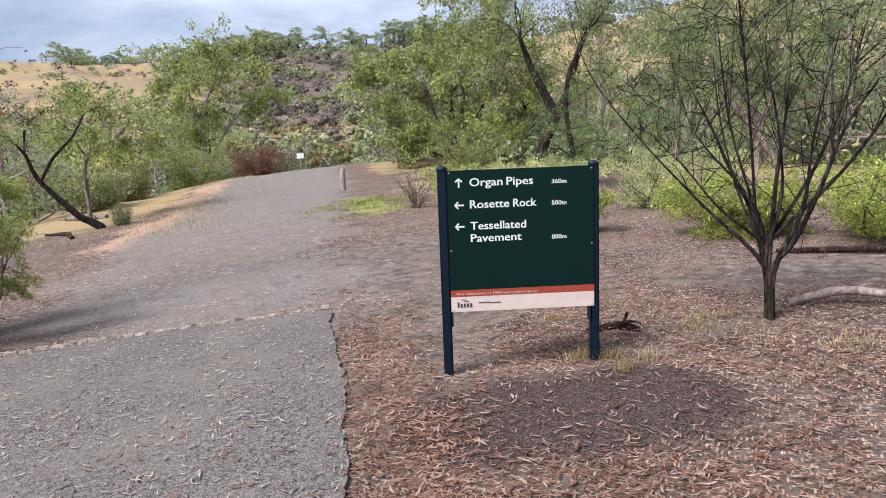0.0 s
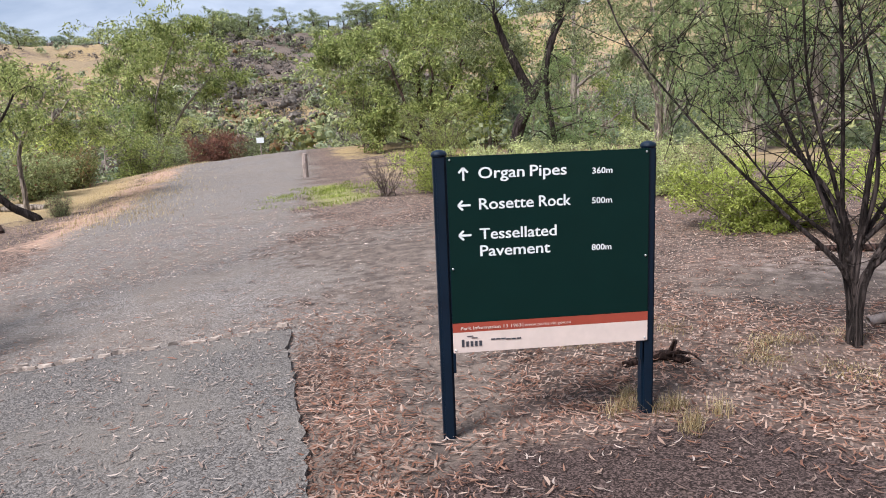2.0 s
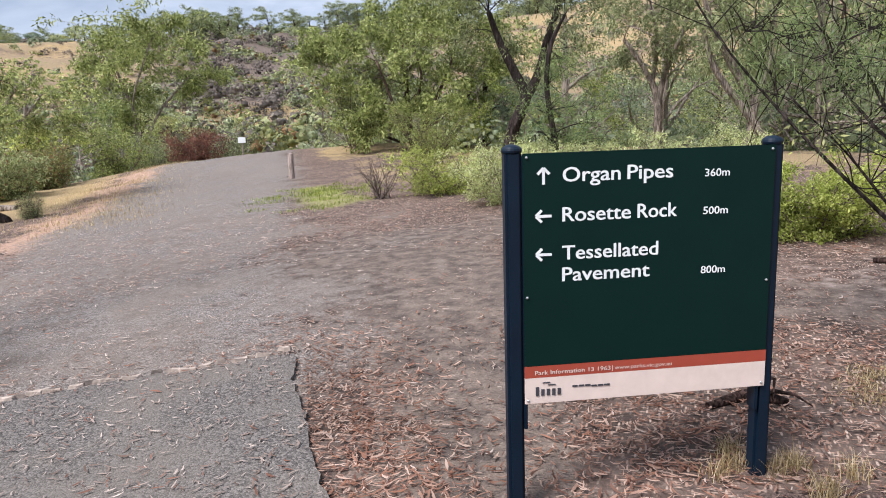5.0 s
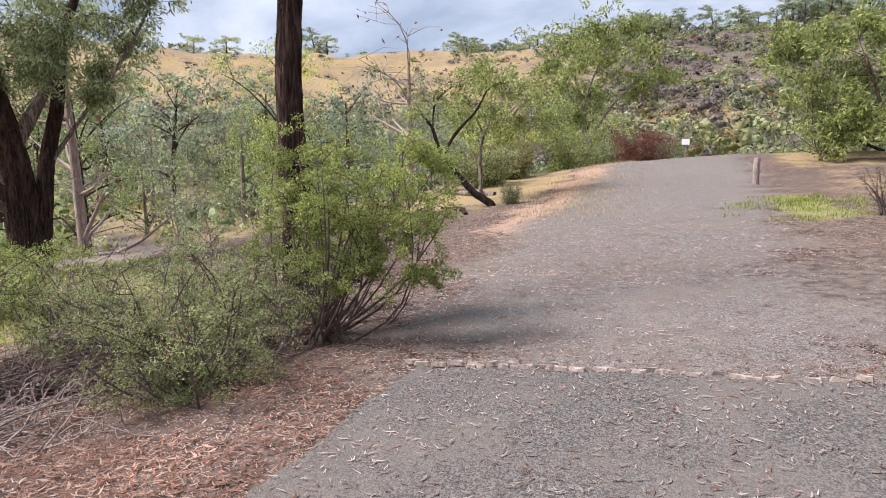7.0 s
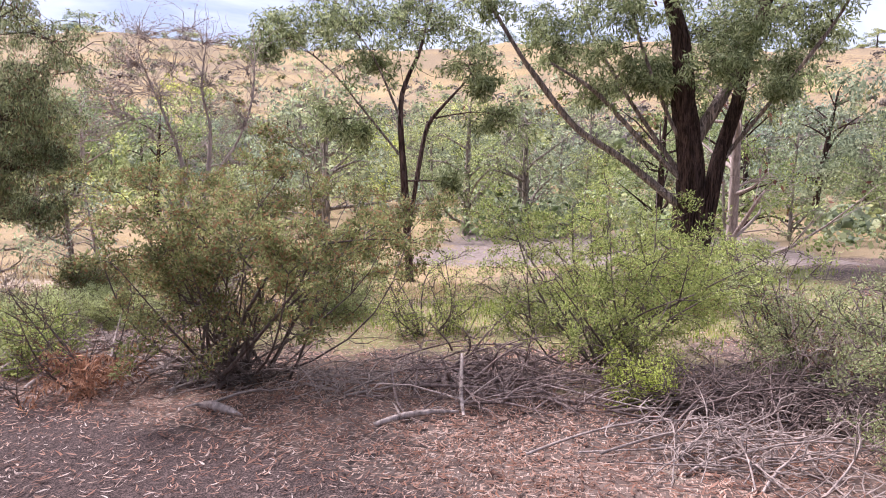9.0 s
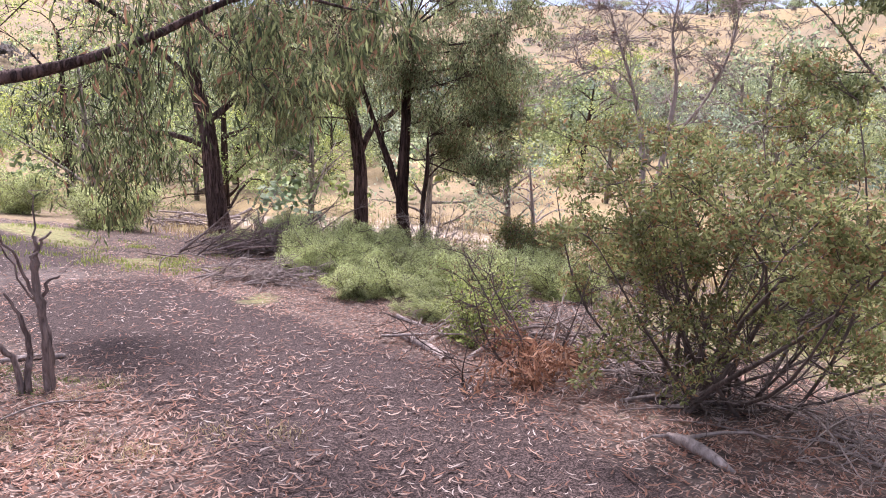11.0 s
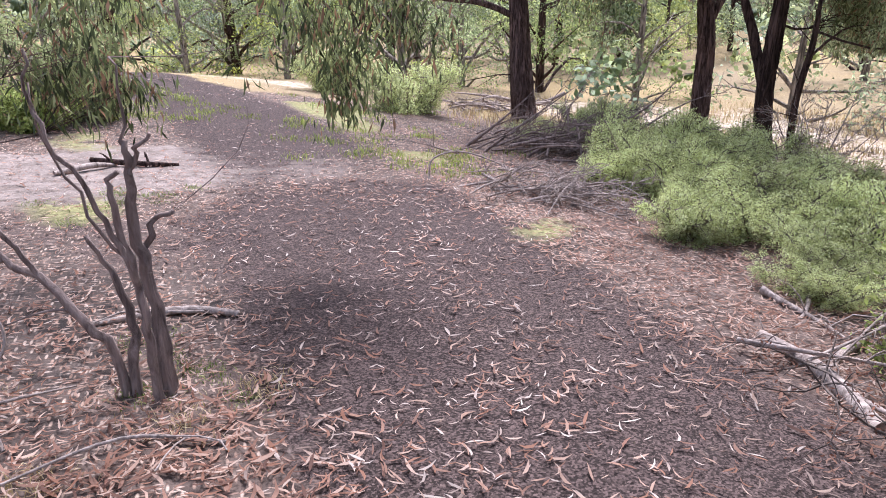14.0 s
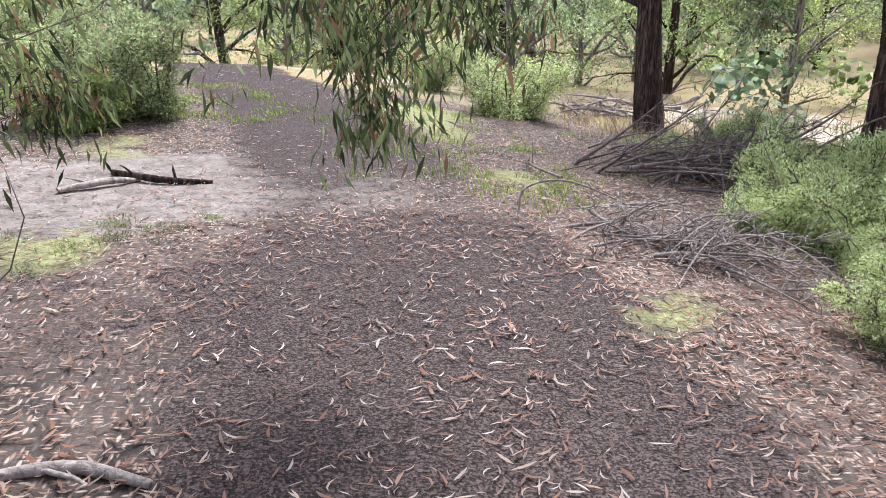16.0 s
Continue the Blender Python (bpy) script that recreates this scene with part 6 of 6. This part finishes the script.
    for i, (x, y, w, h, f, label) in enumerate([
        (-4.3, -11.4, 1.3, 0.95, BUSH_OLIVE, "rounded olive bush on the inside of the bend"), (-3.9, -10.7, 0.9, 0.45, BUSH, "low bright green bush beside the bare earth"),
        (-4.0, 12.3, 2.3, 1.0, BUSH_GREY, "dense rounded green bush behind the clearing"), (-5.9, 13.9, 2.3, 0.85, BUSH_YELLOW, "wide yellow-green bush behind the clearing"),
        (-2.65, 9.6, 1.35, 0.65, BUSH_YELLOW, "bright yellow-green low bush at the edge of the clearing"), (-0.3, 9.3, 2.0, 0.7, BUSH_YELLOW, "low spreading yellow-green bush"),
        (1.3, 9.0, 2.6, 0.85, BUSH_YELLOW, "low spreading lime-green bush behind the small tree"), (3.2, 9.4, 2.6, 0.9, BUSH_YELLOW, "pale green spreading bush behind the small tree"),
        (-1.5, 12.5, 2.4, 1.0, BUSH_GREY, "soft green bush behind the clearing"), (-9.2, 22.3, 2.8, 1.7, BUSH, "bright green bush at the foot of the trees"),
        (-14.2, 27.2, 4.2, 4.2, GUM, "tall dark shaded bush beside the crest"), (-13.0, -5.6, 1.8, 0.9, BUSH_OLIVE, "olive bush at the edge of the paddock"),
        (-12.6, -7.2, 1.5, 0.8, BUSH_RUST, "brownish bush at the edge of the paddock"), (-8.6, -13.2, 1.6, 0.7, BUSH_GREY, "grey-green bush beside the bend"),
        (-11.8, -3.0, 1.8, 0.8, BUSH_OLIVE, "small olive bush on the paddock"), (-7.9, -16.0, 1.5, 0.8, BUSH_GREY, "pale bush where the tracks part"), (-12.6, 1.6, 2.2, 0.9, BUSH, "fresh green bush on the slope"),
        (-2.4, -14.2, 1.8, 0.9, BUSH_OLIVE, "olive bush behind the bend"), (-2.7, -12.3, 1.3, 0.6, BUSH_GREY, "small grey-green bush behind the bend")]):
        shrub("bush", x, y, w, h, label, f, None, 24, 15000 if math.hypot(x + 3, y) < 14 else 9000, (0.05, 0.022) if math.hypot(x + 3, y) < 14 else (0.06, 0.024), 60 + i, flat=0.5, low=0.1, airy=0.3)
    for i, (x, y, w, h, f, label) in enumerate([
        (-27.0, 27.0, 4.0, 2.6, BUSH, "dark green rounded bush on the verge"), (-23.6, 28.5, 2.8, 1.7, RED_LEAF, "dry reddish-brown bush at the crest"), (-25.5, 22.0, 2.4, 1.6, BUSH_RUST, "brownish bush on the verge"),
        (-29.0, 31.0, 4.0, 2.4, GUM, "olive bush beyond the verge"), (-22.5, 18.0, 2.6, 1.5, BUSH_OLIVE, "olive bush below the verge"), (-29.0, 37.5, 4.5, 3.0, GUM, "dark bush beyond the crest"), (-15.0, 33.5, 4.5, 3.2, GUM, "dark leafy bush beyond the crest")]):
        shrub("bush", x, y, w, h, label, f, None, 22, 4500, (0.15, 0.06), 90 + i, flat=0.4, low=0.1, airy=0.3)
    shrub("twiggy_shrub", -11.6, -8.2, 1.6, 1.2, "bare grey twiggy shrub behind the saltbushes", RED_LEAF, BARK_GREY, 14, 120, (0.02, 0.01), 102)
    shrub("twiggy_shrub", -12.4, -5.0, 1.5, 1.3, "bare grey thin-stemmed shrub on the paddock", RED_LEAF, BARK_GREY, 12, 120, (0.02, 0.01), 103)
    shrub("bush", -8.9, 3.9, 2.0, 1.0, "low olive-green bush behind the upright bush", BUSH_OLIVE, None, 18, 9000, (0.034, 0.015), 104, airy=0.3)
    shrub("bush", -11.2, 5.6, 2.4, 1.1, "green bush on the slope below the gravel road", BUSH, None, 20, 9000, (0.045, 0.02), 105, airy=0.3)
    shrub("dead_shrub", -6.95, 13.5, 1.0, 0.8, "dark dead spiky shrub in the clearing", RED_LEAF, TWIG_DARK, 26, 0, (0.02, 0.01), 100, flat=0.3, category="dead shrub")
    shrub("grass_tuft", -16.2, 13.6, 0.6, 0.5, "grey spiky tuft at the foot of the leaning tree", BUSH_OLIVE, TWIG_DARK, 24, 700, (0.05, 0.01), 101, flat=0.3, category="grass")


def build_dead_wood():
    brush_pile("brush_pile", -8.35, -0.3, 1.7, 0.9, 0.5, "heap of weathered grey dead branches at the edge of the litter", 90, 1, 60, BARK_STUMP, 0.009)
    brush_pile("brush_pile", -8.05, 1.45, 2.4, 0.7, 0.22, "low heap of long dead branches under the bushes", 95, 2, 75, BARK_STUMP, 0.006)
    brush_pile("brush_pile", -7.1, 1.1, 1.9, 0.6, 0.25, "scattered dead twigs beside the path", 36, 3, 60, None, 0.005)
    brush_pile("brush_pile", -8.0, 2.2, 2.6, 0.8, 0.3, "dead twiggy branches below the olive bush", 60, 13, 70, TWIG_DARK, 0.006)
    brush_pile("brush_pile", -8.3, -1.3, 1.8, 0.6, 0.16, "bleached thin twigs between the bushes", 34, 14, 95, None, 0.005)
    brush_pile("brush_pile", -9.5, -9.8, 2.4, 1.1, 0.9, "big tangle of dark dead branches under the gum tree", 80, 4, 150, BARK_STUMP, 0.011)
    brush_pile("brush_pile", -8.25, -7.7, 1.5, 0.7, 0.26, "small pile of bleached dead branches beside the track", 60, 5, 120, None, 0.008)
    brush_pile("brush_pile", -7.6, 2.6, 1.9, 0.7, 0.2, "dry fallen twigs below the grey-green bush", 30, 6, 60, None, 0.008)
    brush_pile("brush_pile", -8.3, -2.9, 1.8, 0.8, 0.3, "fallen twigs round the foot of the rust-tinged bush", 34, 7, 90, None, 0.008)
    brush_pile("brush_pile", -8.7, -4.3, 2.2, 0.9, 0.5, "fallen bleached branches beyond the leaf litter", 30, 8, 120, None, 0.012)
    brush_pile("brush_pile", -10.5, -14.4, 2.4, 1.0, 0.5, "grey fallen branches near the bend", 30, 9, 20, None, 0.02)
    brush_pile("brush_pile", -2.0, -17.5, 3.0, 1.2, 0.6, "pale fallen branches behind the bend", 30, 10, 20, None, 0.025)

    def log(name, pts, label, seed, bark=BARK_GREY, category="log"):
        rng = np.random.default_rng(seed)
        x, y = pts[0][:2]
        top = thing(name, x, y, label, category)
        g = float(land(x, y))
        p = curve_through([(px - x, py - y, float(land(px, py)) - g + h, r) for px, py, h, r in pts], 5)
        t = Tubes()
        t.add(p[:, :3], p[:, 3], 14, rng, 0.1)
        part("stem", t.mesh("stem", bark), top)
        tw = Tubes()
        for _ in range(2):
            k = rng.integers(2, len(p) - 1)
            q, rad = twig_path(p[k, :3], p[k, :3] + rng.normal(0, 1, 3) * (0.2, 0.2, 0.05) + (0, 0, 0.05), rng, 0.1, 4, p[k, 3] * 0.5, 0.003)
            tw.add(q, rad, 5)
        part("twig_spray", tw.mesh("twig", bark), top, kind="stuff")

    log("log", [(-7.64, -2.42, 0.01, 0.02), (-7.56, -2.28, 0.04, 0.035), (-7.5, -2.12, 0.03, 0.03), (-7.44, -1.98, 0.01, 0.012)], "short pale broken log in the leaf litter", 1)
    log("log", [(-5.0, -5.75, 0.01, 0.012), (-5.35, -5.82, 0.02, 0.02), (-5.6, -5.72, 0.015, 0.014)], "weathered grey log lying beside the track", 2)
    log("log", [(-7.7, -4.2, 0.01, 0.03), (-7.85, -4.6, 0.03, 0.035), (-7.9, -5.0, 0.01, 0.02)], "pale stick on the outer edge of the track", 3)
    log("log", [(0.15, 5.85, 0.02, 0.03), (0.5, 5.95, 0.1, 0.035), (0.85, 5.9, 0.08, 0.03), (1.2, 5.95, 0.02, 0.02)], "forked weathered branch lying behind the small tree", 4)
    log("log", [(0.1, 8.1, 0.02, 0.025), (0.9, 8.0, 0.05, 0.035), (2.2, 8.1, 0.02, 0.03)], "dark fallen branch in front of the low bushes", 5, BARK_DARK)
    log("log", [(-4.6, -9.2, 0.02, 0.02), (-5.0, -9.0, 0.03, 0.025), (-5.3, -9.05, 0.01, 0.012)], "thin stick lying on the bare earth", 6, BARK_DARK)
    log("log", [(-4.4, -8.7, 0.02, 0.02), (-4.65, -8.9, 0.04, 0.025), (-4.8, -9.1, 0.01, 0.012)], "short stick lying on the bare earth", 7)
    log("log", [(-7.62, -0.45, 0.02, 0.011), (-7.8, -0.5, 0.13, 0.015), (-8.1, -0.55, 0.34, 0.011)], "long bleached branch resting on the heap", 8)
    log("log", [(-7.42, -1.02, 0.01, 0.016), (-7.52, -0.86, 0.04, 0.022), (-7.62, -0.68, 0.05, 0.018), (-7.7, -0.5, 0.03, 0.01)], "short bleached log end beside the heap of branches", 17)
    log("log", [(-15.6, 11.6, 0.02, 0.05), (-16.6, 12.2, 0.06, 0.06), (-18.0, 12.6, 0.02, 0.03)], "fallen branch on the dry verge", 9, BARK_DARK)
    log("log", [(-19.2, 15.6, 0.02, 0.1), (-20.2, 15.4, 0.1, 0.12), (-21.4, 15.6, 0.02, 0.06)], "pale fallen log on the verge", 10, BARK_PALE)
    log("arched_branch", [(-7.35, -8.35, 0.02, 0.007), (-7.42, -8.4, 0.2, 0.008), (-7.75, -8.4, 0.26, 0.007), (-8.3, -8.2, 0.06, 0.004)], "long arched bleached branch beside the track", 11)
    log("stick", [(-4.86, -4.84, 0.0, 0.006), (-4.83, -4.9, 0.16, 0.006), (-4.9, -4.98, 0.3, 0.005), (-4.88, -5.02, 0.42, 0.003)], "thin curling bleached twig standing in the litter", 15, category="stick")
    log("stick", [(-5.5, -4.7, 0.01, 0.006), (-5.2, -4.75, 0.03, 0.006), (-4.85, -4.6, 0.02, 0.004)], "thin bleached twig lying in the litter", 16, category="stick")
    log("stick", [(-4.7, -4.98, 0.0, 0.022), (-4.66, -5.06, 0.1, 0.018), (-4.63, -5.16, 0.2, 0.014), (-4.6, -5.24, 0.3, 0.006)], "short bleached stick standing in the litter", 12, category="stick")
    log("log", [(-1.2, 4.95, 0.01, 0.02), (-1.0, 5.1, 0.03, 0.03), (-0.85, 5.05, 0.02, 0.02)], "dark bark chunk in the litter behind the sign", 13, BARK_DARK)


def build_edge_stones():
    """Broken crust along the ragged end of the asphalt."""
    rng = np.random.default_rng(6)
    meshes = []
    for k in range(6):
        bm = bmesh.new()
        a = np.sort(rng.uniform(0, 6.283, 7))
        ring = [(math.cos(t) * rng.uniform(0.7, 1.1), math.sin(t) * rng.uniform(0.45, 0.7)) for t in a]
        lo = [bm.verts.new((px, py, -0.5)) for px, py in ring]
        hi = [bm.verts.new((px * 0.8, py * 0.8, 0.5 + rng.uniform(-0.2, 0.2))) for px, py in ring]
        bm.faces.new(hi)
        for i in range(7):
            bm.faces.new((lo[i], lo[(i + 1) % 7], hi[(i + 1) % 7], hi[i]))
        me = bpy.data.meshes.new("crust")
        bm.to_mesh(me)
        bm.free()
        me.materials.append(CRUST)
        meshes.append(me)
    line = [(-6.3, 3.88), (-5.7, 4.28), (-5.2, 4.58), (-4.5, 5.02), (-3.85, 5.46)]
    for i in range(46):
        s = (i + rng.uniform(-0.3, 0.3)) / 46 * 4
        k = min(max(int(s), 0), 3)
        f = s - k
        x = line[k][0] * (1 - f) + line[k + 1][0] * f + rng.normal(0, 0.02)
        y = line[k][1] * (1 - f) + line[k + 1][1] * f + rng.normal(0, 0.03)
        w = rng.uniform(0.03, 0.085)
        top = new("crust_fragment", meshes[i % 6])
        top.matrix_world = pose(x, y, float(land(x, y)) + 0.03, 0, 0, 33 + rng.normal(0, 14)) @ Matrix.Diagonal((w, w * 0.5, 0.03, 1))
        tagged(top, "flat broken fragment of pale crust along the end of the asphalt", "rubble", "crust fragments along the asphalt's end")


def build_litter_and_grass():
    scatter_litter("leaf_litter", 135000, 5.6, 0.05, 1, LITTER, "thick brown and pinkish fallen gum leaves", litter_density)
    scatter_litter("far_leaf_litter", 60000, 13.0, 0.066, 2, LITTER, "brown fallen gum leaves further off", litter_density, 1.0, (0, 0.5, 1.0), 4.6)
    scatter_litter("pale_leaf_litter", 23000, 6.0, 0.046, 3, PALE_LITTER, "pale curled gum leaves scattered over asphalt and track", pale_density)
    scatter_litter("far_pale_leaf_litter", 36000, 14.0, 0.062, 4, PALE_LITTER, "pale gum leaves scattered over gravel", pale_density, 1.0, (0, 0.5, 1.0), 4.4)
    sow("verge_grass", along_line([(-12.5, 11.5), (-16, 15.5), (-20, 20.5), (-24, 27)], 0.9), 7000, 11, 0.09, 0.7, 0.009, STRAW, "short dry straw-coloured grass on the verge")
    sow("green_patch", round_points([(-9.4, 15.2), (-8.0, 13.5), (-8.8, 14.6)], 0.6, 0.16), 3500, 12, 0.07, 0.5, 0.01, GREEN_GRASS, "yellow-green grass patch beside the gravel road")
    sow("track_grass", round_points([(-7.4, -10.5), (-7.2, -12), (-8, -13), (-4.6, -13), (-4.9, -11.8), (-7.5, -9.2)], 0.6, 0.1, 90), 5500, 13, 0.06, 0.6, 0.008, GREEN_GRASS, "short green grass on the edges of the track")
    sow("moss_patch", round_points([(-4.75, -7.9), (-5.0, -8.1), (-5.35, -5.3)], 0.2, 0.05, 24), 2400, 14, 0.03, 0.8, 0.005, MOSS, "small bright green grass patch in the litter")
    sow("sign_grass", round_points([(-1.05, 4.4), (-1.15, 4.5), (-0.9, 4.35)], 0.1, 0.03, 9), 700, 15, 0.09, 0.7, 0.003, STRAW, "dry grass tuft at the foot of the sign post")
    sow("straw_patches", round_points([(-0.3, 5.2), (-1.2, 5.5), (-5.3, -4.2), (0.4, 4.9), (-5.0, -4.7)], 0.35, 0.07, 34), 4200, 16, 0.045, 1.2, 0.004, STRAW, "thin straw-coloured dead grass in the litter")
    sow("slope_grass", round_points([(-12.5, 2.6), (-11.6, 1.2), (-13.2, 0.4), (-12.0, -1.0), (-15.5, 2.0), (-17, 3.0), (-11.8, -3.0)], 1.0, 0.3, 110), 12000, 17, 0.1, 0.6, 0.012, GREEN_GRASS, "lush green grass on the slope behind the bushes")
    sow("paddock_grass", round_points([(-13.5, -7), (-15, -9), (-14, -4), (-16, -12), (-12, -13), (-17, -6)], 1.4, 0.4, 120), 12000, 18, 0.14, 0.6, 0.014, STRAW, "dry grass of the paddock")
    rng = np.random.default_rng(19)
    top = thing("dead_fern", -7.75, -3.45, "clump of drooping dead brown fern leaves beside the track", "dead fern")
    for k in range(26):
        a = rng.uniform(0, 6.283)
        l, h = rng.uniform(0.25, 0.5), rng.uniform(0.12, 0.34)
        s = np.linspace(0, 1, 12)
        spine = np.stack([np.cos(a) * l * s, np.sin(a) * l * s, h * np.sin(s * 2.6) * 1.2 - 0.02], 1) + np.array([rng.normal(0, 0.07), rng.normal(0, 0.07), 0.02])
        v, q = leaves(spine, 5, 0.02, 0.07, 0.012, rng, 0.9)
        part("frond", quad_mesh("frond", v, q, DEAD_FERN), top, kind="stuff")


build_ground()
build_slab()
build_sign()
build_posts()
build_trees()
build_bushes()
build_dead_wood()
build_edge_stones()
build_woods()
build_litter_and_grass()
